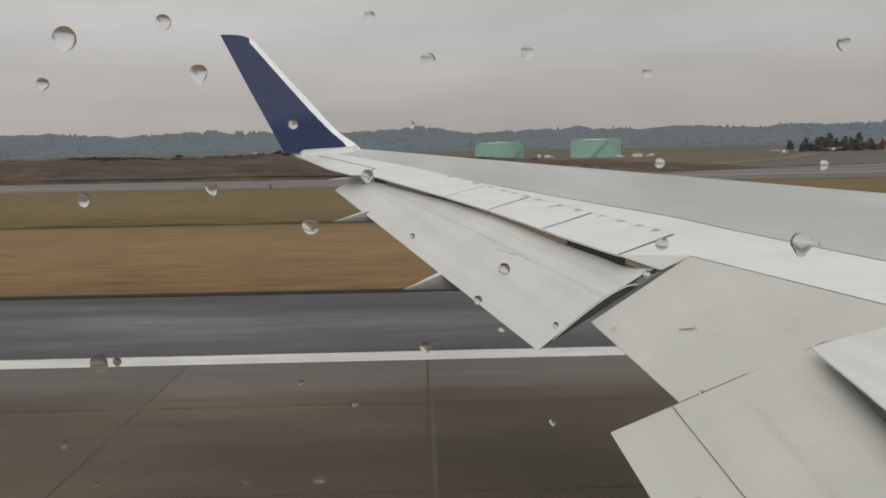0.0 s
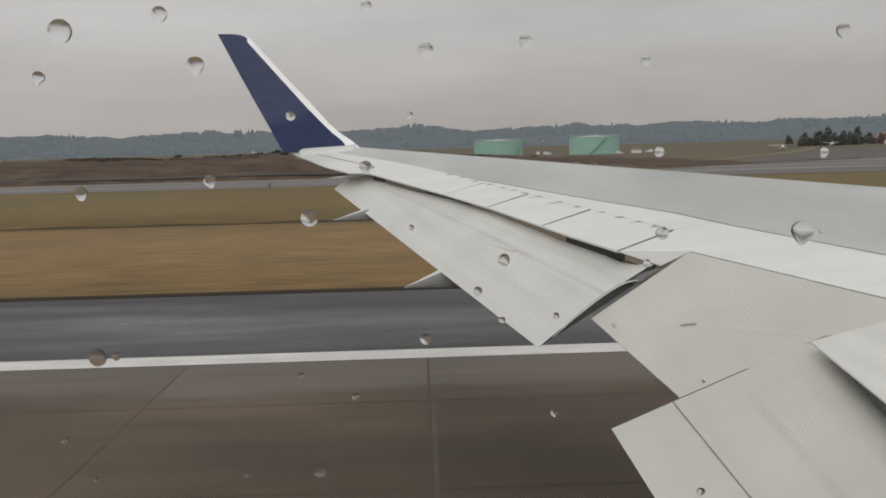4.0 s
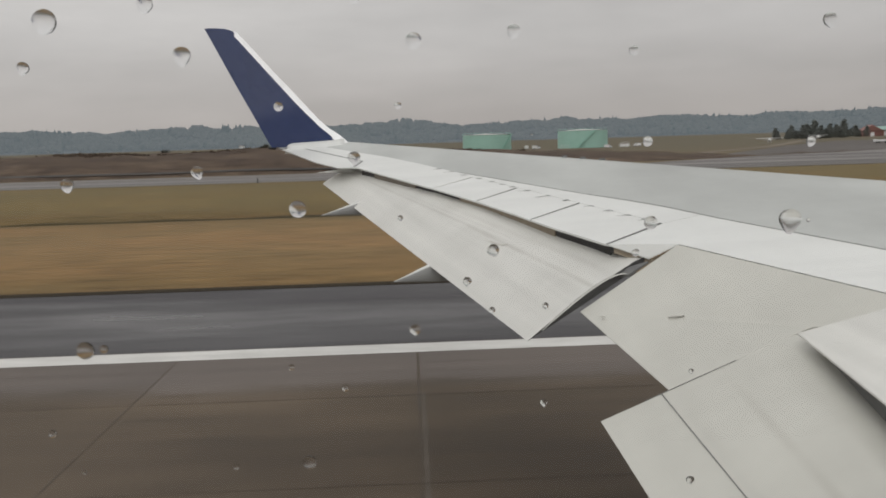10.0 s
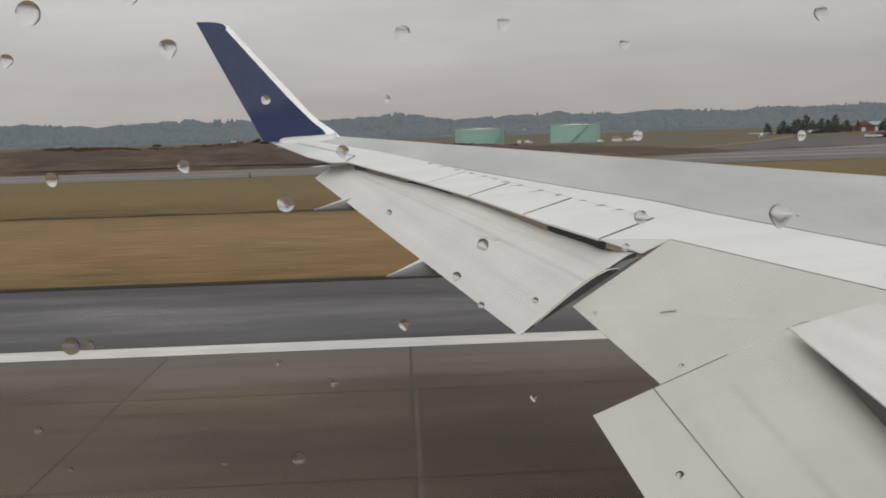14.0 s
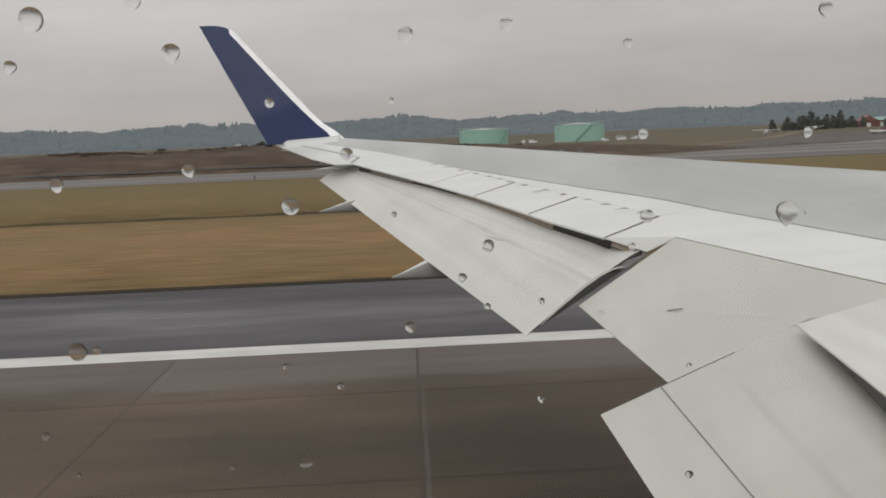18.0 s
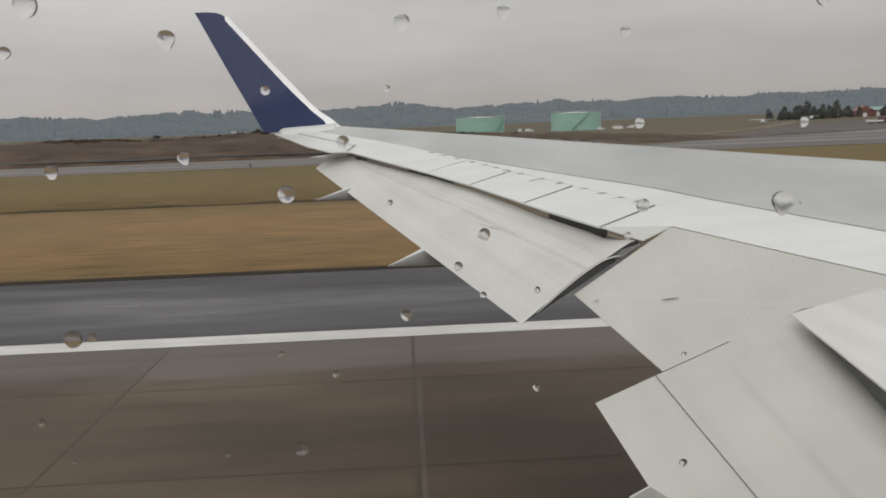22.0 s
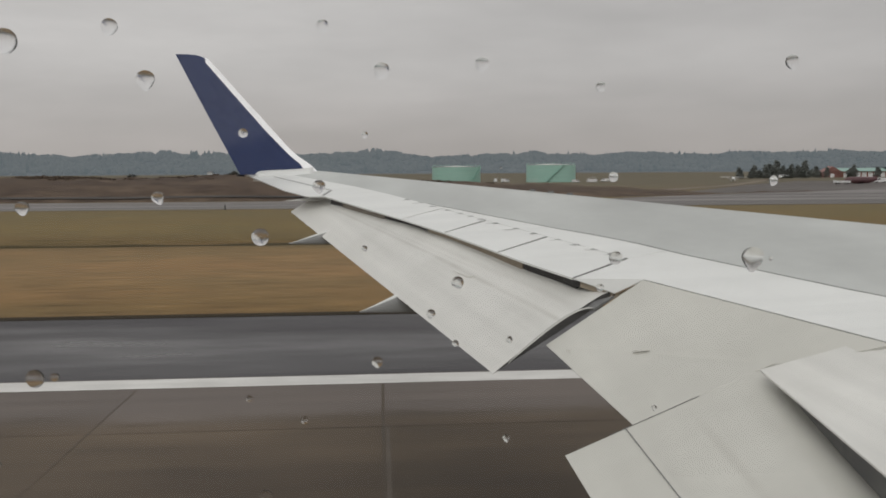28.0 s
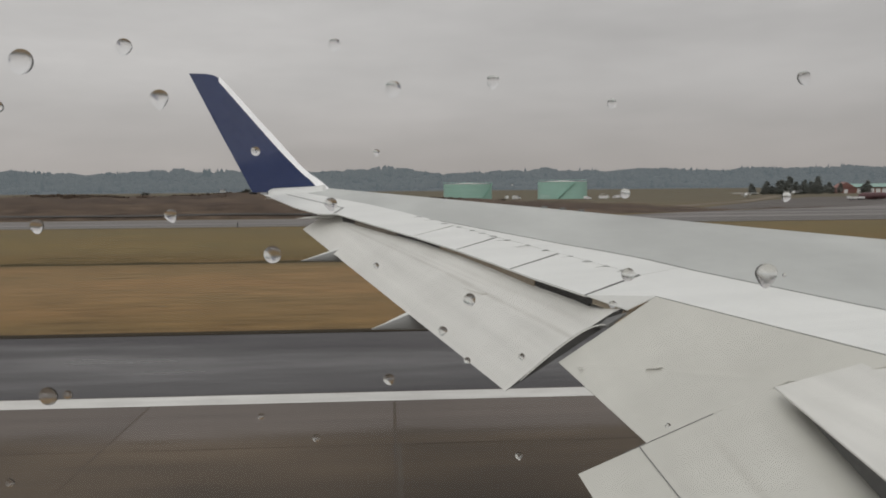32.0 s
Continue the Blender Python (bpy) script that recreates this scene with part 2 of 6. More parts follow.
OLD_TARMAC = material("old_dark_tarmac", (0.070, 0.060, 0.054), (0.112, 0.098, 0.088), 0.05, (0.2, 1.2, 1), (0.5, 0.7), 0.0, 2.0, spec=0.12, streak=((0.01, 0.12, 1), 0.2))
# pale asphalt; its strong streaks put wet sheen into the base colour
FAR_ASPHALT = material("pale_asphalt_sheen", (0.100, 0.092, 0.088), (0.205, 0.190, 0.180), 0.05, (0.12, 2.2, 1), (0.45, 0.7), 0.0, 2.0, spec=0.14, streak=((0.004, 0.24, 1), 0.75))
LINE_WHITE = material("runway_white_paint", (0.50, 0.49, 0.46), (0.68, 0.67, 0.64), 1.2, (0.5, 2, 1), (0.45, 0.6), 0.1, 18.0, fine_amount=0.08)
LINE_YELLOW = material("taxiway_yellow_paint", (0.50, 0.26, 0.03), (0.60, 0.33, 0.05), 1.2, (1, 1, 1), (0.45, 0.6), 0.1, 18.0)
LINE_BLACK = material("black_line_border", (0.025, 0.025, 0.025), (0.04, 0.04, 0.04), 1.2, rough=(0.45, 0.6))
RED_PAINT = material("faded_red_paint", (0.26, 0.09, 0.07), (0.36, 0.16, 0.13), 1.2, rough=(0.5, 0.7))
SWALE_DARK = material("dark_swale_strip", (0.042, 0.032, 0.014), (0.070, 0.054, 0.025), 0.3, (0.2, 1, 1), (0.7, 0.9), 0.3, 5.0, fine_amount=0.25, spec=0.05)
SCRUB = material("brown_winter_scrub", (0.068, 0.050, 0.040), (0.124, 0.092, 0.068), 0.14, (0.45, 1.4, 1.4), (0.8, 0.95), 0.6, 0.6, fine_amount=0.5, bias=(0.34, 0.66), spec=0.1)
BRUSH = material("bare_brown_brush", (0.084, 0.064, 0.052), (0.150, 0.115, 0.088), 0.12, rough=(0.8, 0.95), fine=0.8, fine_amount=0.35, spec=0.1)
BUSH = material("dark_evergreen_leaves", (0.060, 0.062, 0.050), (0.100, 0.098, 0.080), 0.6, rough=(0.7, 0.9), fine=6.0, fine_amount=0.3)
# base colour paled beyond real needles, to carry the distance haze
FAR_NEEDLES = material("haze_paled_green_needles", (0.118, 0.130, 0.118), (0.170, 0.180, 0.162), 0.4, rough=(0.7, 0.9), fine=3.0, fine_amount=0.3)
BARK = material("brown_bark", (0.06, 0.045, 0.03), (0.1, 0.08, 0.06), 2.0, rough=(0.8, 0.9))
STRAW = material("dry_grass_blades", (0.12, 0.08, 0.032), (0.23, 0.155, 0.068), 0.4, rough=(0.7, 0.9), fine=8.0, fine_amount=0.25)
# pale green tank paint, lightened and greyed further with haze in the colour
TANK_GREEN = material("pale_green_tank_hazed", (0.31, 0.52, 0.44), (0.37, 0.59, 0.51), 0.05, rough=(0.45, 0.6), fine=0.8, fine_amount=0.06)
TANK_DARK = material("dark_green_tank_paint", (0.26, 0.46, 0.385), (0.31, 0.52, 0.44), 0.05, rough=(0.45, 0.6))
# the distance haze is put into the next three as an even bluish emission
WOODS = material("distant_woods_haze_glow", (0.014, 0.017, 0.016), (0.026, 0.029, 0.026), 0.01, rough=(0.9, 1.0), fine=0.08, fine_amount=0.25,
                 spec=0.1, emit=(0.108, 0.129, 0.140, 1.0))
BARE_WOODS = material("distant_bare_woods_haze_glow", (0.018, 0.020, 0.019), (0.034, 0.034, 0.031), 0.01, rough=(0.9, 1.0), fine=0.08, fine_amount=0.3,
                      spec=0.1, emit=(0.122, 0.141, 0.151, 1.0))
HILL = material("distant_slope_haze_glow", (0.016, 0.018, 0.017), (0.028, 0.030, 0.027), 0.004, rough=(0.9, 1.0), fine=0.05, fine_amount=0.3,
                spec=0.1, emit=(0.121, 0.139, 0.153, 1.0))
SAND = material("pale_bare_soil", (0.15, 0.125, 0.095), (0.24, 0.20, 0.16), 0.1, (0.3, 1, 1), (0.8, 0.9), 0.0, 1.0, spec=0.1)
HOUSE_WALL = material("pale_house_wall", (0.5, 0.5, 0.48), (0.65, 0.64, 0.6), 0.05, rough=(0.7, 0.8))
HOUSE_ROOF = material("grey_house_roof", (0.14, 0.14, 0.15), (0.22, 0.21, 0.21), 0.05, rough=(0.7, 0.8))
METAL_DARK = material("dark_painted_metal", (0.03, 0.03, 0.032), (0.05, 0.05, 0.05), 1.0, rough=(0.4, 0.6))
SIGN_YELLOW = material("yellow_sign_face", (0.55, 0.36, 0.03), (0.62, 0.42, 0.06), 1.0, rough=(0.4, 0.5))
VEHICLE_WHITE = material("white_vehicle_paint", (0.72, 0.72, 0.72), (0.8, 0.8, 0.8), 1.0, rough=(0.2, 0.35))
TYRE = material("black_tyre_rubber", (0.02, 0.02, 0.02), (0.035, 0.035, 0.035), 3.0, rough=(0.7, 0.9))
RED_CLADDING = material("faded_red_cladding", (0.19, 0.085, 0.072), (0.26, 0.125, 0.105), 0.2, rough=(0.5, 0.7))
MAROON = material("weathered_maroon_paint", (0.085, 0.038, 0.042), (0.13, 0.062, 0.066), 0.5, rough=(0.4, 0.6))
GREEN_ROOF = material("weathered_green_metal_roof", (0.20, 0.32, 0.28), (0.27, 0.40, 0.35), 0.1, rough=(0.4, 0.6))
BRICK_RED = material("red_brown_brick", (0.22, 0.10, 0.07), (0.30, 0.15, 0.11), 0.3, rough=(0.7, 0.9))
DARK_GLASS = material("dark_window_glass", (0.03, 0.035, 0.04), (0.05, 0.055, 0.06), 1.0, rough=(0.05, 0.15))


def ground_material():
    """Mown airfield turf: straw-brown by the runway, a dark swale, olive further out; bands run along the runway."""
    m = bpy.data.materials.new("airfield_turf")
    m.use_nodes = True
    nn, ll = m.node_tree.nodes, m.node_tree.links
    bsdf = nn["Principled BSDF"]
    geo = nn.new("ShaderNodeNewGeometry")
    sep = nn.new("ShaderNodeSeparateXYZ")
    ll.new(geo.outputs["Position"], sep.inputs[0])
    mp = nn.new("ShaderNodeMapping")
    mp.inputs["Scale"].default_value = (0.12, 1.0, 1.0)
    ll.new(geo.outputs["Position"], mp.inputs[0])
    wob = node(nn, "ShaderNodeTexNoise", Scale=0.25, Detail=5.0, Roughness=0.6)
    ll.new(mp.outputs[0], wob.inputs["Vector"])
    wr = nn.new("ShaderNodeMapRange")
    wr.inputs["To Min"].default_value, wr.inputs["To Max"].default_value = -7.0, 7.0
    ll.new(wob.outputs[0], wr.inputs[0])
    add = nn.new("ShaderNodeMath")
    add.operation = "ADD"
    ll.new(sep.outputs[1], add.inputs[0])
    ll.new(wr.outputs[0], add.inputs[1])
    nr = nn.new("ShaderNodeMapRange")
    nr.inputs["From Max"].default_value = 428.0
    ll.new(add.outputs[0], nr.inputs[0])
    ramp = nn.new("ShaderNodeValToRGB")
    cr = ramp.color_ramp
    cr.elements[0].position, cr.elements[0].color = 0.06, (0.150, 0.100, 0.040, 1)
    cr.elements[1].position, cr.elements[1].color = 1.0, (0.122, 0.104, 0.070, 1)
    for y, c in ((36, (0.200, 0.124, 0.054)), (44, (0.232, 0.149, 0.071)), (55, (0.206, 0.133, 0.061)), (60, (0.112, 0.078, 0.036)),
                 (64, (0.146, 0.103, 0.043)), (80, (0.160, 0.116, 0.048)), (100, (0.150, 0.112, 0.051)), (200, (0.136, 0.110, 0.066))):
        e = cr.elements.new(y / 400)
        e.color = (*c, 1)
    ll.new(nr.outputs[0], ramp.inputs[0])
    fin = node(nn, "ShaderNodeTexNoise", Scale=1.6, Detail=8.0, Roughness=0.7)
    mp2 = nn.new("ShaderNodeMapping")
    mp2.inputs["Scale"].default_value = (0.17, 1.0, 1.0)
    ll.new(geo.outputs["Position"], mp2.inputs[0])
    ll.new(mp2.outputs[0], fin.inputs["Vector"])
    fr = nn.new("ShaderNodeMapRange")
    fr.inputs["From Min"].default_value, fr.inputs["From Max"].default_value = 0.25, 0.75
    fr.inputs["To Min"].default_value, fr.inputs["To Max"].default_value = 0.48, 1.52
    ll.new(fin.outputs[0], fr.inputs[0])
    sc = nn.new("ShaderNodeVectorMath")
    sc.operation = "SCALE"
    ll.new(ramp.outputs[0], sc.inputs[0])
    ll.new(fr.outputs[0], sc.inputs["Scale"])
    mp3 = nn.new("ShaderNodeMapping")
    mp3.inputs["Scale"].default_value = (0.25, 1.0, 1.0)
    ll.new(geo.outputs["Position"], mp3.inputs[0])
    wide = node(nn, "ShaderNodeTexNoise", Scale=0.045, Detail=4.0, Roughness=0.6)
    ll.new(mp3.outputs[0], wide.inputs["Vector"])
    wide_r = nn.new("ShaderNodeMapRange")
    wide_r.inputs["From Min"].default_value, wide_r.inputs["From Max"].default_value = 0.3, 0.7
    wide_r.inputs["To Min"].default_value, wide_r.inputs["To Max"].default_value = 0.86, 1.14
    ll.new(wide.outputs[0], wide_r.inputs[0])
    sc2 = nn.new("ShaderNodeVectorMath")
    sc2.operation = "SCALE"
    ll.new(sc.outputs[0], sc2.inputs[0])
    ll.new(wide_r.outputs[0], sc2.inputs["Scale"])
    # greener and yellower patches, tens of metres wide
    mp4 = nn.new("ShaderNodeMapping")
    mp4.inputs["Scale"].default_value = (0.35, 1.0, 1.0)
    ll.new(geo.outputs["Position"], mp4.inputs[0])
    patch = node(nn, "ShaderNodeTexNoise", Scale=0.14, Detail=6.0, Roughness=0.62)
    ll.new(mp4.outputs[0], patch.inputs["Vector"])
    hue = nn.new("ShaderNodeValToRGB")
    hue.color_ramp.elements[0].position, hue.color_ramp.elements[0].color = 0.36, (0.89, 0.945, 0.95, 1)
    hue.color_ramp.elements[1].position, hue.color_ramp.elements[1].color = 0.66, (1.10, 1.05, 1.0, 1)
    ll.new(patch.outputs[0], hue.inputs[0])
    tint = nn.new("ShaderNodeVectorMath")
    tint.operation = "MULTIPLY"
    ll.new(sc2.outputs[0], tint.inputs[0])
    ll.new(hue.outputs[0], tint.inputs[1])
    ll.new(tint.outputs[0], bsdf.inputs["Base Color"])
    bsdf.inputs["Roughness"].default_value = 0.9
    bsdf.inputs["Specular IOR Level"].default_value = 0.2
    bp = node(nn, "ShaderNodeBump", Strength=0.5, Distance=0.06)
    ll.new(fin.outputs[0], bp.inputs["Height"])
    ll.new(bp.outputs[0], bsdf.inputs["Normal"])
    return m


TURF = ground_material()


def glass_material(name, ior):
    m = bpy.data.materials.new(name)
    m.use_nodes = True
    b = m.node_tree.nodes["Principled BSDF"]
    b.inputs["Base Color"].default_value = (1, 1, 1, 1)
    b.inputs["Roughness"].default_value = 0.0
    b.inputs["IOR"].default_value = ior
    b.inputs["Transmission Weight"].default_value = 1.0
    return m


WATER = glass_material("rain_water", 1.33)
WATER.node_tree.nodes["Principled BSDF"].inputs["Roughness"].default_value = 0.22
PANE = bpy.data.materials.new("thin_window_pane")
PANE.use_nodes = True
pn, pl = PANE.node_tree.nodes, PANE.node_tree.links
pn.clear()
p_out, p_mix = pn.new("ShaderNodeOutputMaterial"), node(pn, "ShaderNodeMixShader")
p_mix.inputs[0].default_value = 0.03
p_tr, p_gl = pn.new("ShaderNodeBsdfTransparent"), pn.new("ShaderNodeBsdfGlossy")
p_gl.inputs["Roughness"].default_value = 0.02
pl.new(p_tr.outputs[0], p_mix.inputs[1])
pl.new(p_gl.outputs[0], p_mix.inputs[2])
pl.new(p_mix.outputs[0], p_out.inputs[0])


# ---------------------------------------------------------------- building helpers
def part(name, bm, mat, parent=None, label="", smooth=False):
    """Links a bmesh as one mesh object, under a thing where one is given."""
    bmesh.ops.recalc_face_normals(bm, faces=bm.faces)
    me = bpy.data.meshes.new(name)
    bm.to_mesh(me)
    bm.free()
    return link(name, me, mat, parent, label, smooth)


def link(name, me, mat, parent=None, label="", smooth=False):
    if mat and not me.materials:
        me.materials.append(mat)
    if smooth:
        for p in me.polygons:
            p.use_smooth = True
    ob = new(name, me)
    ob.parent = parent
    if label:
        tagged(ob, label)
    return ob


def raw(name, verts, faces, mat, parent=None, label="", smooth=False):
    me = bpy.data.meshes.new(name)
    me.from_pydata(verts, [], faces)
    me.update()
    return link(name, me, mat, parent, label, smooth)


def thing(name, label, category, group="", at=(0, 0, 0), kind=""):
    ob = new(name)
    ob.location = at
    return tagged(ob, label, category, group, kind)


def box(bm, x0, x1, y0, y1, z0, z1, bevel=0.0):
    vs = [bm.verts.new((x, y, z)) for z in (z0, z1) for y in (y0, y1) for x in (x0, x1)]
    fs = [bm.faces.new([vs[i] for i in f]) for f in ((0, 2, 3, 1), (4, 5, 7, 6), (0, 1, 5, 4), (2, 6, 7, 3), (0, 4, 6, 2), (1, 3, 7, 5))]
    if bevel:
        es = list({e for f in fs for e in f.edges})
        bmesh.ops.bevel(bm, geom=es, offset=bevel, segments=2, affect="EDGES", profile=0.6)
    return bm


def boxed(name, dims, mat, parent=None, label="", bevel=0.0):
    return part(name, box(bmesh.new(), *dims, bevel), mat, parent, label)


def cyl(bm, base, top, r0, r1, seg=12):
    a, b = Vector(base), Vector(top)
    d = (b - a).normalized()
    u = d.orthogonal().normalized()
    v = d.cross(u)
    rings = [[bm.verts.new(c + r * (math.cos(t) * u + math.sin(t) * v)) for t in [2 * math.pi * i / seg for i in range(seg)]]
             for c, r in ((a, r0), (b, r1))]
    for i in range(seg):
        j = (i + 1) % seg
        bm.faces.new((rings[0][i], rings[0][j], rings[1][j], rings[1][i]))
    bm.faces.new(rings[0][::-1])
    bm.faces.new(rings[1])
    return bm


def plate(bm, corners, thick, edge=0.006, down=(0, 0, -1)):
    """A thin panel with softened rims: its outline in order on the upper face, and its thickness (one, or one for each corner)."""
    ts = thick if isinstance(thick, (list, tuple)) else [thick] * len(corners)
    top = [bm.verts.new(c) for c in corners]
    low = [bm.verts.new(Vector(c) + Vector(down) * t) for c, t in zip(corners, ts)]
    n = len(corners)
    f = bm.faces.new(top)
    bm.faces.new(low[::-1])
    for i in range(n):
        j = (i + 1) % n
        bm.faces.new((top[i], low[i], low[j], top[j]))
    if edge:
        bmesh.ops.bevel(bm, geom=list(f.edges), offset=edge, segments=2, affect="EDGES", profile=0.5)
    return bm


def ribbon(bm, a, b, width, lift, thick=0.002):
    """A narrow strip on a surface from a to b, its width across them level."""
    a, b = Vector(a), Vector(b)
    side = (b - a).cross(Vector((0, 0, 1))).normalized() * width / 2
    up = Vector((0, 0, lift))
    return plate(bm, [a - side + up, b - side + up, b + side + up, a + side + up], thick, 0)


def mix3(a, b, k):
    return tuple(p + (q - p) * k for p, q in zip(a, b))


# ---------------------------------------------------------------- the ground: one sheet with a swale, falling gently away to the plain
def ground_z(y):
    z = -0.06
    z -= 0.45 * math.exp(-((y - 65.5) / 2.3) ** 2)
    if y > 170:
        z -= 2.4 * min(1.0, (y - 170) / 350)
    return z


def sheet():
    ys = [-4900, -1500, -300, -60, -26, 0, 30, 33, 37, 43, 50, 57, 60, 61.5, 62.5, 63.5, 64.5, 65.5, 66.5, 67.5, 68.5, 70, 73, 80, 90, 100, 120, 150, 170, 200, 260, 340, 450,
          520, 700, 1200, 1800, 2500, 3400, 4900]
    xs = [-4900, -2500, -1200, -600, -300, -150, -80, -40, -20, -10, 0, 10, 20, 40, 80, 150, 300, 600, 1200, 2500, 4900]
    verts = [(x, y, ground_z(y) + (0.03 * math.sin(x * 0.31 + y) if 33 < y < 95 else 0)) for y in ys for x in xs]
    n = len(xs)
    faces = [(j * n + i, j * n + i + 1, (j + 1) * n + i + 1, (j + 1) * n + i) for j in range(len(ys) - 1) for i in range(n - 1)]
    return raw("ground", verts, faces, TURF, smooth=True)


tagged(sheet(), "straw-brown and olive mown airfield turf", "ground", kind="structure")

# the runway: threshold behind the aircraft, aiming point ahead; the seat is 374 m past the threshold
RW_X0, RW_X1 = -430.0, 900.0
EDGE, FAR_EDGE = 21.69, -24.19
THRESHOLD = -374.0
SLAB, GAP = 6.1, 0.006
runway = boxed("runway", (RW_X0, RW_X1, FAR_EDGE, EDGE - 0.001, -0.5, -0.004), JOINT)
tagged(runway, "grey-brown damp concrete runway with sealed slab joints", "runway", kind="structure")
NEAR = 8


def flat(name, x0, x1, y0, y1, z, mat, parent=None, thick=0.02, label="", edge=0.0):
    return part(name, plate(bmesh.new(), [(x0, y0, z), (x1, y0, z), (x1, y1, z), (x0, y1, z)], thick, edge), mat, parent, label)


def runway_rest():
    """The slabs beyond the stretch beside the aircraft, joined row by row."""
    rows = [(EDGE, 17.1, CONCRETE), (17.1, 12.5, CONCRETE), (12.5, 7.9, CONCRETE)]
    y = 7.9
    while y - 4.6 > FAR_EDGE:
        rows.append((y, y - 4.6, CONCRETE))
        y -= 4.6
    rows.append((y, FAR_EDGE, CONCRETE))
    for k, (a, b, mat) in enumerate(rows):
        verts, faces = [], []
        i0, i1 = math.floor(RW_X0 / SLAB), math.floor(RW_X1 / SLAB)
        for i in range(i0, i1):
            if k < 3 and -NEAR <= i < NEAR:
                continue
            x0, x1 = i * SLAB + GAP, (i + 1) * SLAB
            s = len(verts)
            verts += [(x0, b + GAP, 0), (x1, b + GAP, 0), (x1, a, 0), (x0, a, 0), (x0, b + GAP, -0.03), (x1, b + GAP, -0.03), (x1, a, -0.03), (x0, a, -0.03)]
            faces += [tuple(s + q for q in f) for f in ((0, 1, 2, 3), (0, 4, 5, 1), (1, 5, 6, 2), (2, 6, 7, 3), (3, 7, 4, 0))]
        tagged(raw("concrete_slabs", verts, faces, mat, runway), kind="stuff")


def marking(name, x0, x1, y0, y1, mat, label, parent=runway):
    return flat(name, x0, x1, y0, y1, 0.005, mat, parent, 0.004, label)


marking("edge_line", RW_X0, RW_X1, 20.70, 21.61, LINE_WHITE, "white painted runway edge line")
marking("edge_line", RW_X0, RW_X1, -24.11, -23.2, LINE_WHITE, "white painted runway edge line")
CENTRE = (EDGE + FAR_EDGE) / 2
for side in (1, -1):
    for k in range(6):
        y = CENTRE + side * (1.3 + 1.75 + k * 3.5)
        marking("threshold_stripe", THRESHOLD + 6, THRESHOLD + 51.7, y - 0.875, y + 0.875, LINE_WHITE, "long white threshold stripe")
    for k in range(3):
        y = CENTRE + side * (11.885 + k * 3.355)
        marking("touchdown_bar", THRESHOLD + 152, THRESHOLD + 175, y - 0.915, y + 0.915, LINE_WHITE, "white touchdown zone bar")
    y = CENTRE + side * 15.55
    marking("aiming_point_block", THRESHOLD + 311, THRESHOLD + 357, y - 4.6, y + 4.6, LINE_WHITE, "broad white aiming point block")
    for d in (457, 610):
        for k in range(2):
            y = CENTRE + side * (11.885 + k * 3.355)
            marking("touchdown_bar", THRESHOLD + d, THRESHOLD + d + 23, y - 0.915, y + 0.915, LINE_WHITE, "white touchdown zone bar")
x = THRESHOLD + 110
while x < RW_X1 - 40:
    marking("centre_dash", x, x + 36.6, CENTRE - 0.45, CENTRE + 0.45, LINE_WHITE, "white centreline dash")
    x += 61


def curve_band(name, pts, width, z, mat, parent, label):
    """A painted line along a smooth run of points on level ground."""
    bm = bmesh.new()
    prev = None
    for i, p in enumerate(pts):
        a, b = Vector((*pts[max(0, i - 1)], 0)), Vector((*pts[min(len(pts) - 1, i + 1)], 0))
        s = (b - a).cross(Vector((0, 0, 1))).normalized() * width / 2
        c = Vector((*p, z))
        cur = (bm.verts.new(c - s), bm.verts.new(c + s))
        if prev:
            bm.faces.new((prev[0], prev[1], cur[1], cur[0]))
        prev = cur
    return part(name, bm, mat, parent, label)


def arc(x0, y0, x1, y1, bend, n=16):
    """Points from one place to another along a bow; bend is the sideways sag in metres."""
    dx, dy = x1 - x0, y1 - y0
    l = math.hypot(dx, dy)
    return [(x0 + dx * k / n - dy / l * bend * 4 * (k / n) * (1 - k / n), y0 + dy * k / n + dx / l * bend * 4 * (k / n) * (1 - k / n)) for k in range(n + 1)]


lead_on = arc(-363, 32, -347, 4, -4)
curve_band("lead_on_border", lead_on, 0.75, 0.010, LINE_BLACK, runway, "black border of the yellow line")
curve_band("lead_on_line", lead_on, 0.32, 0.014, LINE_YELLOW, runway, "curved yellow taxi line")

# paved shoulder, taxiway mouths and the parallel taxiway
tagged(flat("shoulder", RW_X0, RW_X1, EDGE, 31.1, -0.012, ASPHALT, None, 0.3), "dark damp asphalt runway shoulder", "shoulder", kind="structure")
tagged(flat("shoulder", RW_X0, RW_X1, FAR_EDGE - 8, FAR_EDGE, -0.012, ASPHALT, None, 0.3), "dark damp asphalt runway shoulder", "shoulder", kind="structure")


# a dark strip laid in place of the shade under the turf's lip
tagged(flat("verge", RW_X0, RW_X1, 30.92, 31.6, 0.01, VERGE_DARK, None, 0.1), "dark strip for the turf lip's shade beside the asphalt", "verge", kind="structure")


def paved(name, outline, z, mat, label):
    return tagged(part(name, plate(bmesh.new(), [(x, y, z) for x, y in outline], 0.3, 0), mat), label, "taxiway", kind="structure")


paved("taxiway", [(-430, 31.1), (-265, 31.1), (-296, 34), (-314, 39), (-319, 46), (-312, 55), (-296, 62), (-300, 120), (-430, 120)], -0.02, ASPHALT, "wet dark asphalt taxiway entrance")
paved("taxiway", [(225, 31.1), (465, 31.1), (440, 33), (385, 52), (345, 79), (335, 120), (307, 120), (303, 63), (280, 42)], -0.02, ASPHALT,
      "wet dark asphalt taxiway exit")
paved("taxiway", [(-900, 121), (1500, 121), (1500, 150), (-900, 150)], 0.0, FAR_ASPHALT, "pale parallel taxiway with wet sheen painted in streaks")
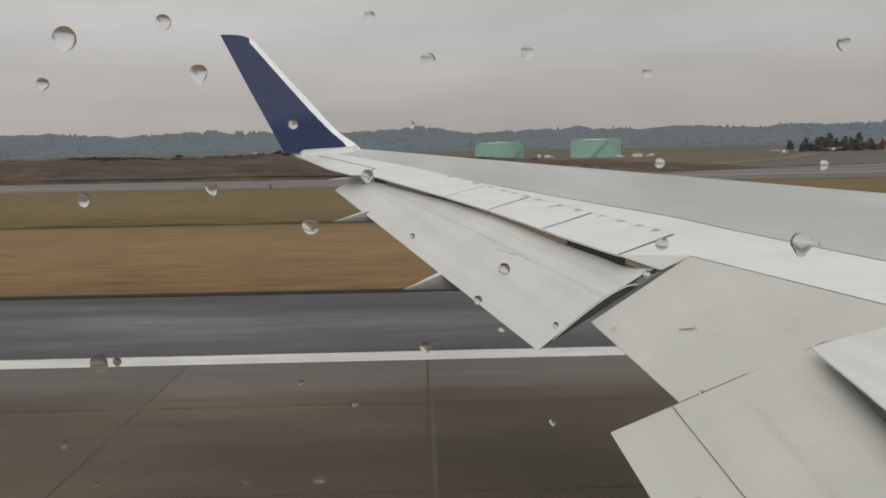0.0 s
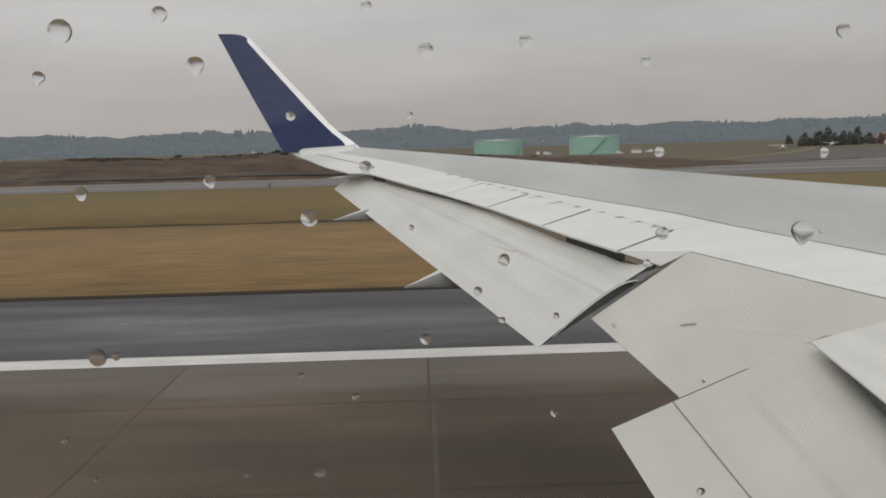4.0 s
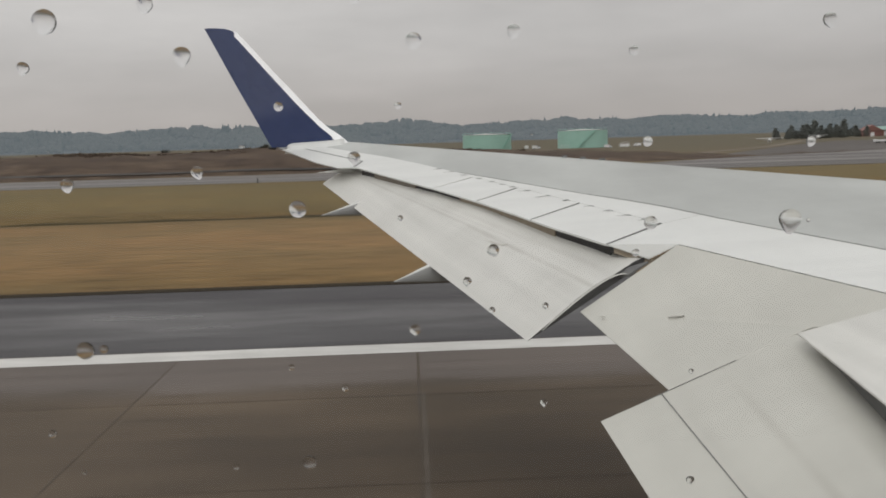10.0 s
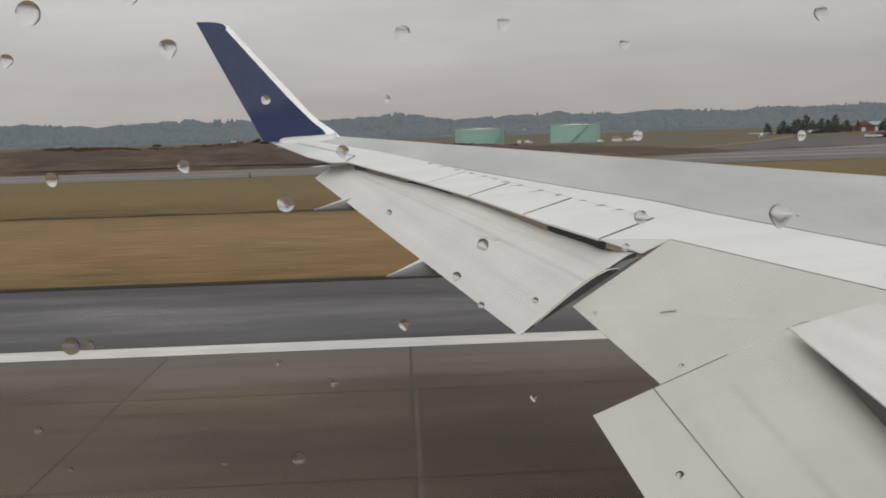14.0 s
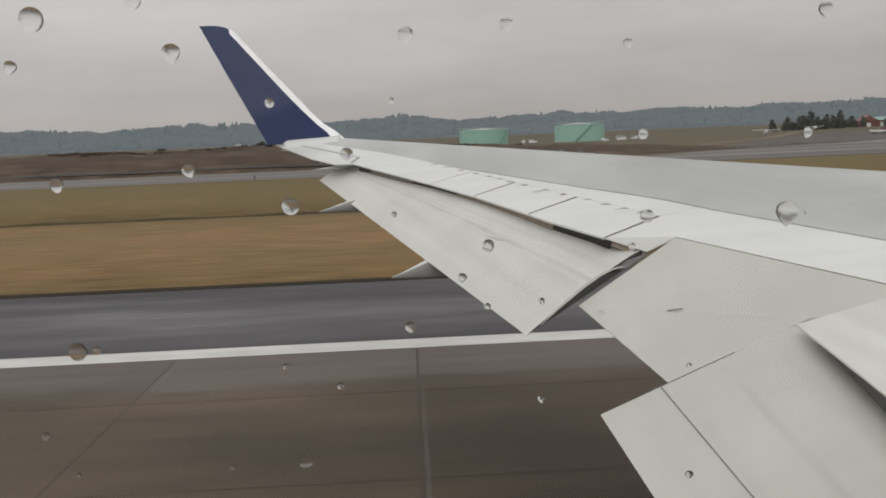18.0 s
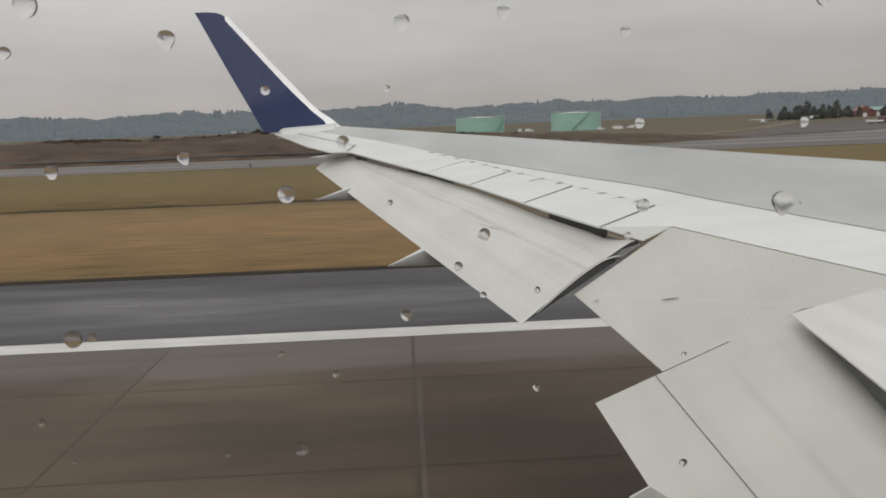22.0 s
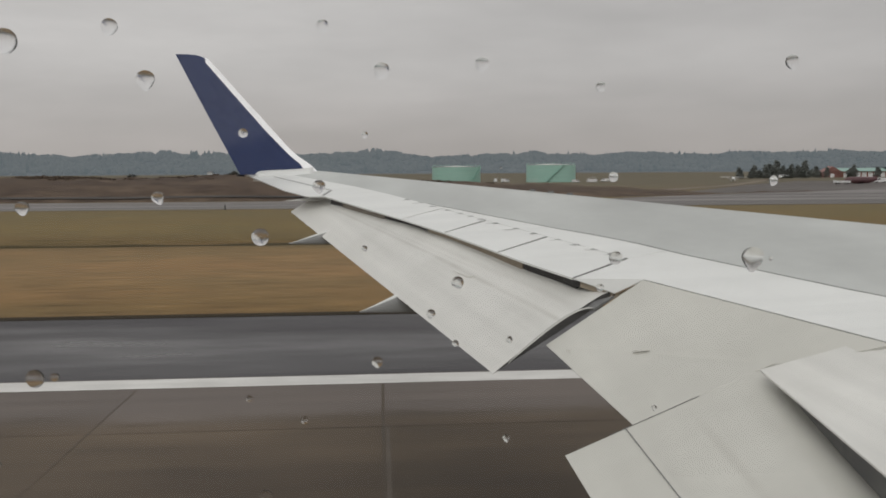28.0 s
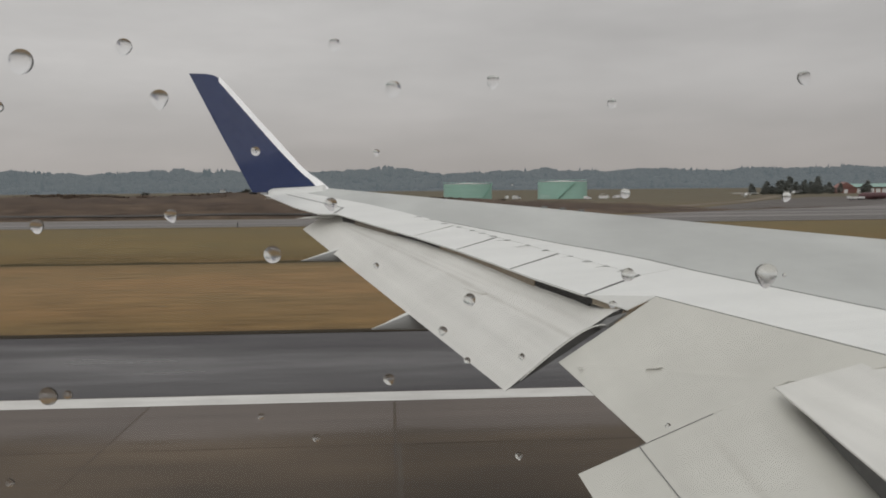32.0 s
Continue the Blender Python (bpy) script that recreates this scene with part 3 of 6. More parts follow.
paved("apron", [(40, 150.01), (205, 150.01), (196, 262), (172, 253), (111, 192), (69, 171)], -0.03, FAR_ASPHALT, "pale apron beside the parallel taxiway, wet sheen painted in streaks")


def sloped(name, outline, lift, mat, label, category):
    """Paving laid on the falling plain; the outline's points follow the ground."""
    return tagged(part(name, plate(bmesh.new(), [(x, y, ground_z(y) + lift) for x, y in outline], 0.25, 0), mat), label, category, kind="structure")


sloped("dark_apron", [(62, 176), (111, 192.1), (172, 253.1), (196, 262.1), (300, 310), (330, 400), (250, 478), (158, 338), (84, 214)], 0.03, OLD_TARMAC, "old dark tarmac apron on the plain", "apron")
ROAD = [(40, 166), (58, 186), (67, 202), (90, 244), (135, 311), (204, 438), (275, 570)]


def side_road(pts, half, mat):
    verts, faces = [], []
    for i, (x, y) in enumerate(pts):
        a, b = pts[max(0, i - 1)], pts[min(len(pts) - 1, i + 1)]
        l = math.hypot(b[0] - a[0], b[1] - a[1])
        nx, ny = -(b[1] - a[1]) / l * half, (b[0] - a[0]) / l * half
        verts += [(x + nx, y + ny, ground_z(y + ny) + 0.06), (x - nx, y - ny, ground_z(y - ny) + 0.06)]
    faces = [(2 * i, 2 * i + 1, 2 * i + 3, 2 * i + 2) for i in range(len(pts) - 1)]
    return raw("perimeter_road", verts, faces, mat)


tagged(side_road(ROAD, 3.0, SAND), "pale gravel road climbing away across the plain", "road", kind="structure")
red_band = flat("holding_band", -430, -345, 84, 85.2, -0.014, RED_PAINT, None, 0.003)
tagged(red_band, "faded red and white band across the taxiway", "marking", kind="structure")
for k in range(2):
    curve = arc(-357, 62, -285, 24.6 + k * 0.5, -7) + [(-245, 23.2 + k * 0.5)]
    tagged(curve_band("shoulder_line", curve, 0.16, -0.005, LINE_YELLOW, None, ""), "double yellow taxiway edge line", "marking", kind="structure")
    tagged(curve_band("shoulder_line", [(290, 24.2 + k * 0.5), (480, 24.2 + k * 0.5)], 0.16, -0.005, LINE_YELLOW, None, ""),
           "double yellow taxiway edge line", "marking", kind="structure")

def ditch():
    """A thin dark strip down the swale, raised along its middle."""
    rnd = random.Random(2)
    verts, faces = [], []
    for i in range(400):
        x = -500 + 3.2 * i
        a, b = 64.4 + rnd.uniform(-0.3, 0.3), 66.6 + rnd.uniform(-0.3, 0.4)
        verts += [(x, a, ground_z(a) + 0.03), (x, (a + b) / 2, ground_z((a + b) / 2) + 0.18), (x, b, ground_z(b) + 0.03)]
    for i in range(399):
        faces += [(3 * i, 3 * i + 3, 3 * i + 4, 3 * i + 1), (3 * i + 1, 3 * i + 4, 3 * i + 5, 3 * i + 2)]
    return raw("ditch", verts, faces, SWALE_DARK)


tagged(ditch(), "thin dark line along the swale", "ditch", kind="structure")

# ---------------------------------------------------------------- far ground: berm of scrub, plain, wooded hills
def berm_profile(x):
    h = 4.75 + 0.35 * math.sin(x * 0.03) + 0.35 * noise.noise((x * 0.05, 3, 1)) * 2
    if x > -28:
        h *= max(0.0, 1 - (x + 28) / 105) ** 0.8
    return h


def berm():
    xs = [-700 + 2.5 * i for i in range(330)]
    prof = ((153.5, 0.0), (154.5, 0.1), (156, 0.22), (158, 0.37), (160, 0.52), (163, 0.68), (166, 0.80), (169, 0.9), (172, 0.97), (176, 1.0), (180, 1.0), (190, 0.9), (207, 0.45), (224, 0.0))
    verts, faces = [], []
    for x in xs:
        h = berm_profile(x)
        for y, k in prof:
            yy = y + (18 if x > 20 else 0) * min(1, max(0, (x - 20) / 60))
            verts.append((x, yy + noise.noise((x * 0.08, y * 0.1, 0)) * 2 * min(1, k * 1.5), ground_z(yy) - 0.1 + h * k + 0.5 * k * noise.noise((x * 0.13, y * 0.3, 5)) + 0.35 * k * noise.noise((x * 0.45, y * 0.9, 9))))
    n = len(prof)
    for i in range(len(xs) - 1):
        faces += [(i * n + j, (i + 1) * n + j, (i + 1) * n + j + 1, i * n + j + 1) for j in range(n - 1)]
    return raw("berm", verts, faces, SCRUB, smooth=True)


tagged(berm(), "low brown scrub-covered earth bank", "bank", kind="structure")


def foot_track():
    """A pale worn track along the foot of the bank."""
    verts, faces = [], []
    for i in range(320):
        x = -700 + 2.5 * i
        h = berm_profile(x)
        if x > 20:
            break
        for y, k in ((154.9, 0.13), (155.6, 0.19)):
            verts.append((x, y + 0.25 * noise.noise((x * 0.06, 2, 8)), ground_z(y) + 0.10 + h * k))
    faces = [(2 * i, 2 * i + 1, 2 * i + 3, 2 * i + 2) for i in range(len(verts) // 2 - 1)]
    return raw("bank_track", verts, faces, FAR_ASPHALT)


tagged(foot_track(), "pale worn track along the bank's foot", "track", kind="structure")


def hill_top(x):
    """Height of the bare hill crest along the valley's far side."""
    base = 37 + 3.0 * math.sin(x * 0.0041 + 1.0) + 4 * noise.noise((x * 0.002, 0, 7)) * 2
    return base + 3 / (1 + math.exp(-(x - 750) / 180)) + 7 / (1 + math.exp((x + 420) / 150))


def hills():
    xs = [-4200 + 60 * i for i in range(150)]
    ys = [2000, 2060, 2135, 2212, 2288, 2403, 2593, 2900]
    ks = [0.0, 0.12, 0.32, 0.62, 0.9, 1.0, 1.0, 0.9]
    verts = [(x, y, -3 + (hill_top(x) + 3) * k) for x in xs for y, k in zip(ys, ks)]
    n = len(ys)
    faces = [(i * n + j, (i + 1) * n + j, (i + 1) * n + j + 1, i * n + j + 1) for i in range(len(xs) - 1) for j in range(n - 1)]
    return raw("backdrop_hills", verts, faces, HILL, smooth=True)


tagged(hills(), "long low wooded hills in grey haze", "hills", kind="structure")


def woods(seed, count, conifer):
    """One kind of tree all over the hills, joined: too many to count. They stand in groups of uneven height."""
    rnd = random.Random(seed)
    verts, faces = [], []
    ks = ((2000, 0.0), (2060, 0.12), (2135, 0.32), (2212, 0.62), (2288, 0.9), (2403, 1.0), (2593, 1.0))
    for _ in range(count):
        x = rnd.uniform(-1900, 2600)
        y = rnd.choice((rnd.uniform(2020, 2330), rnd.uniform(2262, 2345)))
        k = 0
        for (ya, ka), (yb, kb) in zip(ks, ks[1:]):
            if ya <= y <= yb:
                k = ka + (kb - ka) * (y - ya) / (yb - ya)
        z = -3 + (hill_top(x) + 3) * k
        clump = noise.noise((x * 0.011, y * 0.01, 2 + seed))
        stand = 1 + 0.7 * noise.noise((x * 0.0045, y * 0.004, 11)) + 0.35 * noise.noise((x * 0.02, 0, 31))
        if clump < (-0.05 if conifer else -0.35):
            continue
        s = len(verts)
        if conifer:
            h, r = rnd.uniform(9, 21) * max(0.4, stand) * (1 + 0.4 * clump), rnd.uniform(3.4, 6.5)
            for zz, rr in ((0, r * 0.8), (h * 0.3, r), (h * 0.72, r * 0.62)):
                verts += [(x + rr * math.cos(a + zz) * rnd.uniform(0.8, 1.2), y + rr * math.sin(a + zz), z + zz) for a in [i * math.pi / 3 for i in range(6)]]
            verts.append((x, y, z + h))
            for q in (0, 6):
                faces += [(s + q + i, s + q + (i + 1) % 6, s + q + 6 + (i + 1) % 6, s + q + 6 + i) for i in range(6)]
            faces += [(s + 12 + i, s + 12 + (i + 1) % 6, s + 18) for i in range(6)]
        else:
            h, r = rnd.uniform(8, 18) * max(0.4, stand) * (1 + 0.6 * clump), rnd.uniform(5.0, 11.0)
            for zz, rr in ((0, 0.5), (h * 0.35, 0.95), (h * 0.7, 0.85), (h * 0.93, 0.4)):
                verts += [(x + r * rr * math.cos(a) * rnd.uniform(0.75, 1.25), y + r * rr * math.sin(a), z + zz * rnd.uniform(0.9, 1.1)) for a in
                          [i * math.pi / 3 for i in range(6)]]
            for q in (0, 6, 12):
                faces += [(s + q + i, s + q + (i + 1) % 6, s + q + 6 + (i + 1) % 6, s + q + 6 + i) for i in range(6)]
            faces.append(tuple(s + 18 + i for i in range(6)))
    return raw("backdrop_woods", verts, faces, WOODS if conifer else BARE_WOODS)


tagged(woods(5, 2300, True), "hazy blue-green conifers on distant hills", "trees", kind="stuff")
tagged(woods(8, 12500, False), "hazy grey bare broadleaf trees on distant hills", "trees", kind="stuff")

# ---------------------------------------------------------------- the aircraft wing
TIP_X, TIP_Y, TIP_Z = -0.989, 12.7, 3.940


def wz(x, y, lift=0.0):
    """Height of the wing's upper face: it rises towards the tip and towards the nose."""
    return TIP_Z + 0.10 * (y - TIP_Y) + 0.07 * (x - TIP_X) + lift


def wp(x, y, lift=0.0):
    return (x, y, wz(x, y, lift))


def along(knots, y):
    """The value at y on a line through knots, which run from the tip inwards."""
    for (ya, xa), (yb, xb) in zip(knots, knots[1:]):
        if ya >= y >= yb:
            return xa + (xb - xa) * (ya - y) / (ya - yb)
    return knots[-1][1] if y < knots[-1][0] else knots[0][1]


TE_KNOTS = ((12.58, -0.936), (10.19, -0.083), (9.0, 0.322), (8.346, 0.551), (7.556, 0.805), (6.92, 0.982), (6.32, 1.143), (5.736, 1.325), (5.3, 1.44))


def te_x(y):
    """Trailing edge of the fixed wing outboard of the kink."""
    return along(TE_KNOTS, y)


def hinge_x(y):
    """The spoilers' hinge line."""
    return 0.694 + 0.3215 * (9.458 - y)


def le_x(y):
    return 3.44 + 0.628 * (6.82 - y)


GREY_KNOTS = ((12.6, -0.62), (12.28, -0.44), (10.44, 0.382), (9.6, 0.66), (9.1, 0.83), (8.3, 1.18), (7.36, 1.59), (7.04, 1.755), (6.6, 1.94), (6.14, 2.09), (4.99, 2.54), (0.45, 4.57))


def grey_x(y):
    """The line where the white trailing panels meet the grey wing box."""
    return along(GREY_KNOTS, y)


wing = thing("airliner_wing", "white and grey airliner wing with lowered flaps and navy winglet", "airplane wing")


def wing_box():
    stations = [12.62, 12.2, 11.5, 10.67, 9.9, 9.17, 8.2, 7.29, 6.7, 6.14, 5.5, 4.99, 4.2, 3.2, 2.2, 1.2, 0.2, -0.6]
    verts, faces = [], []
    for y in stations:
        g, l = grey_x(y), le_x(y)
        c = l - te_x(y)
        t = 0.055 * c + 0.02
        aft = te_x(y) if y > 5.5 else 2.175 + 0.378 * (4.287 - y) + 0.05
        sec = [(aft + 0.12, -0.20 * t - 0.03), (aft + 0.125, -0.05), (g - 0.02, -0.045), (g - 0.012, 0.0), (g + (l - g) * 0.35, 0.006), (g + (l - g) * 0.7, 0.008),
               (l, 0.0), (l + 0.035 * c, -0.012 * c), (l + 0.06 * c, -0.04 * c), (l + 0.05 * c, -0.075 * c), (l - 0.1 * c, -1.4 * t), (l - 0.5 * c, -1.3 * t)]
        verts += [wp(x, y, dz) for x, dz in sec]
    n = 12
    for i in range(len(stations) - 1):
        faces += [(i * n + j, i * n + (j + 1) % n, (i + 1) * n + (j + 1) % n, (i + 1) * n + j) for j in range(n)]
    faces += [tuple(range(n)), tuple(reversed(range((len(stations) - 1) * n, len(stations) * n)))]
    return raw("wing_box", verts, faces, WING_GREY, wing, "light grey upper wing box", True)


wb = wing_box()
wb.data.set_sharp_from_angle(angle=radians(25))

def front_of(y_te):
    """Where the spoiler hinge line lies, ahead of the trailing edge at y_te."""
    return hinge_x(y_te + 0.42), y_te + 0.42


hinge_rnd = random.Random(6)
spoiler_ys = (8.346, 7.556, 6.661, 5.736)
G = 0.008
for a, b in zip(spoiler_ys, spoiler_ys[1:]):
    fa, fb = front_of(a - G), front_of(b + G)
    mid = [y for y, _ in TE_KNOTS if b < y < a]
    edge_pts = [wp(te_x(y), y) for y in [a - G] + mid + [b + G]]
    part("spoiler", plate(bmesh.new(), edge_pts + [wp(fb[0] - 0.002, fb[1]), wp(fa[0] - 0.002, fa[1])], [0.012] * len(edge_pts) + [0.045, 0.045], 0.004), PAINT_WHITE, wing, "white spoiler panel")
# hinge fittings stand in a broken row along the hinge line, out past the last spoiler
for y in (9.46, 9.19, 8.91, 8.64, 8.40, 8.21, 8.03, 7.80, 7.50, 7.24, 6.93, 6.70, 6.50, 6.33):
    d = Vector((hinge_x(y - 0.1) - hinge_x(y), -0.1, wz(hinge_x(y - 0.1), y - 0.1) - wz(hinge_x(y), y))).normalized()
    q = Vector(wp(hinge_x(y), y))
    a, b, c = hinge_rnd.uniform(0.02, 0.034), hinge_rnd.uniform(0.02, 0.034), hinge_rnd.uniform(0.03, 0.06)
    aft = Vector((-0.9, hinge_rnd.uniform(-0.7, 0.3), -0.06))
    part("hinge_fitting", plate(bmesh.new(), [q - d * a + Vector((0, 0, 0.004)), q + d * b + Vector((0, 0, 0.004)), q + aft * c + Vector((0, 0, 0.004))], 0.003, 0), FITTING, wing, "grey hinge fitting")
    if hinge_rnd.random() < 0.75:
        tail = Vector((hinge_rnd.uniform(-0.11, -0.03), hinge_rnd.uniform(-0.08, 0.03), -0.008)) * hinge_rnd.uniform(0.6, 1.2)
        part("hinge_stain", ribbon(bmesh.new(), q + tail * 0.1, q + tail, 0.012, 0.003, 0.002), GRIME_PALE, wing, "faint grey stain behind a hinge")

for k, y in enumerate(spoiler_ys[1:]):
    fx, fy = front_of(y)
    part("spoiler_seam", ribbon(bmesh.new(), wp(te_x(y) + 0.004, y), wp(fx - 0.01, fy), (0.0045, 0.0065, 0.012)[k], 0.003), SEALANT, wing, "dark gap between spoiler panels")
f_out, f_in = front_of(spoiler_ys[0]), front_of(spoiler_ys[-1])
part("outer_trailing_panel", plate(bmesh.new(), [wp(-0.955, 12.58), wp(-0.462, 10.82), wp(-0.225, 10.2), wp(te_x(10.08), 10.08), wp(te_x(9.0), 9.0), wp(te_x(8.346 + G), 8.346 + G), wp(f_out[0] - G, f_out[1] + G), wp(*f_out), wp(grey_x(8.84), 8.84), wp(grey_x(9.1), 9.1), wp(grey_x(9.6), 9.6), wp(grey_x(10.44), 10.44),
                                   wp(grey_x(12.28), 12.28), wp(-0.60, 12.58)], [0.01, 0.01, 0.01, 0.012, 0.012, 0.012, 0.04, 0.04, 0.05, 0.05, 0.05, 0.05, 0.05, 0.05], 0.003), PAINT_WHITE, wing)
part("spar_panel", plate(bmesh.new(), [wp(f_out[0] + 0.004, f_out[1] - 0.006), wp(f_in[0] + 0.004, f_in[1]), wp(grey_x(6.3), 6.3), wp(grey_x(6.6), 6.6), wp(grey_x(7.04), 7.04), wp(grey_x(7.36), 7.36), wp(grey_x(8.3), 8.3),
                         wp(grey_x(8.83), 8.83)], 0.04, 0.003), PAINT_WHITE, wing)
part("inner_trailing_panel", plate(bmesh.new(), [wp(te_x(5.736 - G), 5.736 - G), wp(1.60, 5.90), wp(1.676, 5.568), wp(2.175, 4.287), wp(3.62, 0.46), wp(4.56, 0.46), wp(grey_x(4.99), 4.99),
                                   wp(grey_x(6.14), 6.14), wp(grey_x(6.29), 6.29), wp(f_in[0] + 0.006, f_in[1] - 0.006)], [0.012, 0.01, 0.004, 0.004, 0.004, 0.05, 0.05, 0.05, 0.05, 0.04], 0.001), PAINT_WHITE, wing)
KINK = (1.524, 5.600, 3.338)
part("kink_panel", plate(bmesh.new(), [wp(te_x(5.736 - G), 5.736 - G), KINK, wp(1.676, 5.568), wp(1.60, 5.90)], 0.006, 0), PAINT_WHITE, wing)
for ya, yb in ((9.1, 8.3), (8.3, 7.36), (7.36, 7.04), (7.04, 6.6), (6.6, 6.14), (6.14, 4.99), (4.99, 0.47)):
    part("skin_joint", ribbon(bmesh.new(), wp(grey_x(ya) - 0.004, ya), wp(grey_x(yb) - 0.004, yb), 0.0022, 0.0045, 0.004), FITTING, wing, "thin grey joint between white and grey skin")
part("aileron_seam", ribbon(bmesh.new(), wp(-0.675, 12.30), wp(0.009, 10.516), 0.014, 0.003), SEALANT, wing, "dark aileron hinge line")
part("aileron_end_seam", ribbon(bmesh.new(), wp(0.009, 10.516), wp(te_x(10.15), 10.15), 0.018, 0.003), SEALANT, wing, "dark aileron hinge line")
for k in range(3):
    y = 9.45 - 0.2 * k
    part("vortex_tab", box(bmesh.new(), le_x(y) - 0.01, le_x(y) + 0.04, y - 0.012, y + 0.012, wz(le_x(y), y) - 0.02, wz(le_x(y), y) + 0.016, 0.004), SEALANT, wing, "small dark tab")

# the cove between spoilers and flap; near-black walls stand in for its shade
def cove(y0, y1, mat, ahead, low, high, name, label):
    return part(name, plate(bmesh.new(), [wp(te_x(y0) + ahead, y0, high), wp(te_x(y1) + ahead, y1, high), wp(te_x(y1) + ahead, y1, low), wp(te_x(y0) + ahead, y0, low)], 0.01, 0,
                            (1, 0, 0)), mat, wing, label)


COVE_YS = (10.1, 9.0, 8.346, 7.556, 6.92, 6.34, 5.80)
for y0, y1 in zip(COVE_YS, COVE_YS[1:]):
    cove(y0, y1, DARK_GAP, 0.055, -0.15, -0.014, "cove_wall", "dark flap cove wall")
for y0, y1, mat, label in ((9.75, 9.0, TAN_DARK, "brown rubber seal strip"), (9.0, 8.80, TAN_DARK, "brown rubber seal strip"), (7.95, 7.556, TAN_SEAL, "tan rubber seal strip"), (7.556, 6.92, TAN_SEAL, "tan rubber seal strip"), (6.92, 6.42, TAN_SEAL, "tan rubber seal strip")):
    cove(y0, y1, mat, 0.046, -0.14, -0.014, "cove_seal", label)


def drop_wall(name, a, b, drop, mat, label):
    """A short upright strip hanging under an edge, set a little back from it."""
    a, b = Vector(a) + Vector((0.012, 0.014, -0.008)), Vector(b) + Vector((0.012, 0.014, -0.008))
    d = Vector((0, 0, -drop))
    return part(name, plate(bmesh.new(), [a, b, b + d, a + d], 0.006, 0, (0.5, 0.8, 0)), mat, wing, label)


K0 = wp(te_x(5.736 - G), 5.736 - G)
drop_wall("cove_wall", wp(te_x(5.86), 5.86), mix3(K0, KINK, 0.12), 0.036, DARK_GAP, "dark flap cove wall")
drop_wall("cove_seal", mix3(K0, KINK, 0.12), KINK, 0.032, TAN_SEAL, "tan rubber seal strip")
drop_wall("cove_seal", KINK, mix3(KINK, wp(1.676, 5.568), 0.55), 0.035, TAN_SEAL, "tan rubber seal strip")
drop_wall("cove_seal", mix3(KINK, wp(1.676, 5.568), 0.55), wp(1.676, 5.568), 0.03, DARK_GAP, "dark end of the seal")

# flaps: a rounded nose, a faintly bowed top and a thin trailing edge
def arch(u):
    """How far the flap's middle stands up, from 0 at its ends to 1."""
    return min(1.0, 6 * u, 16 * (1 - u)) ** 0.8 if 0 < u < 1 else 0.0


def flap(name, f0, f1, t0, t1, mat, label, bow=0.012, thick=0.11, n=14, droop=0.0, crown=0.0):
    f0, f1, t0, t1 = Vector(f0), Vector(f1), Vector(t0), Vector(t1)
    up = (f1 - f0).cross(t0 - f0).normalized()
    if up.z < 0:
        up = -up
    verts, faces = [], []
    prof = ((0.05, -0.75), (0.0, -0.42), (0.012, -0.16), (0.05, -0.03), (0.085, -0.008), (0.12, 0.0), (0.16, 0.0), (0.2, 0.0), (0.25, 0.0), (0.3, 0.0), (0.5, 0.0), (0.7, 0.0), (0.86, 0.0), (1.0, 0.0), (1.0, -0.02), (0.75, -0.34),
            (0.5, -0.62), (0.25, -0.85))
    m = len(prof)
    for i in range(n + 1):
        a, b = f0.lerp(f1, i / n), t0.lerp(t1, i / n)
        for k, d in prof:
            rise = bow * 4 * k * (1 - k) if d == 0 else 0
            rise += crown * arch(i / n) * (1 - k)
            if droop and k < 0.30 and d > -0.5:   # the nose rolls over more and more towards the root
                rise -= droop * (1 - k / 0.30) ** 2 * min(1.0, max(0.0, i / n - 0.025) / 0.22)
            verts.append(a.lerp(b, k) + up * (d * thick + rise))
    for i in range(n):
        faces += [(i * m + j, i * m + (j + 1) % m, (i + 1) * m + (j + 1) % m, (i + 1) * m + j) for j in range(m)]
    faces += [tuple(range(m)), tuple(reversed(range(n * m, (n + 1) * m)))]
    ob = raw(name, verts, faces, mat, wing, label, True)
    ob.data.set_sharp_from_angle(angle=radians(32))
    return ob, up


CROWN = 0.021
OF0, OF1, OT0, OT1 = (-0.085, 10.63, 3.7324), (1.460, 5.618, 3.318), (-0.393, 10.78, 3.572), (0.836, 5.435, 2.942)
OF0, OF1 = mix3(OF0, OT0, -0.15), mix3(OF1, OT1, -0.14)   # the nose runs on under the spoilers
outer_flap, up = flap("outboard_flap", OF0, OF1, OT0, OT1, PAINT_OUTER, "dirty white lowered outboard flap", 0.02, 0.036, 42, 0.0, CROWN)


def on_flap(k, c, lift=0.0015, bow=0.02):
    p = Vector(mix3(mix3(OF0, OF1, k), mix3(OT0, OT1, k), c))
    return p + up * (bow * 4 * c * (1 - c) + CROWN * arch(k) * (1 - c) + lift)


def stain(a, b, width, normal, parent, mat, lift=0.0012):
    """A flat smear on a sloping surface between two points."""
    a, b, n = Vector(a), Vector(b), Vector(normal)
    side = (b - a).cross(n).normalized() * width / 2
    return part("flap_seam", plate(bmesh.new(), [a - side + n * lift, b - side + n * lift, b + side + n * lift, a + side + n * lift], 0.002, 0, -n), mat, parent)


part("scuff", plate(bmesh.new(), [on_flap(0.72, 0.48, 0.003), on_flap(0.772, 0.46, 0.003), on_flap(0.780, 0.42, 0.003), on_flap(0.768, 0.45, 0.003)], 0.002, 0), GRIME, outer_flap, "faint hooked scuff mark")


def bend(a, b, c, k):
    """A point on the smooth bow from a to c, drawn towards b."""
    return mix3(mix3(a, b, k), mix3(b, c, k), k)


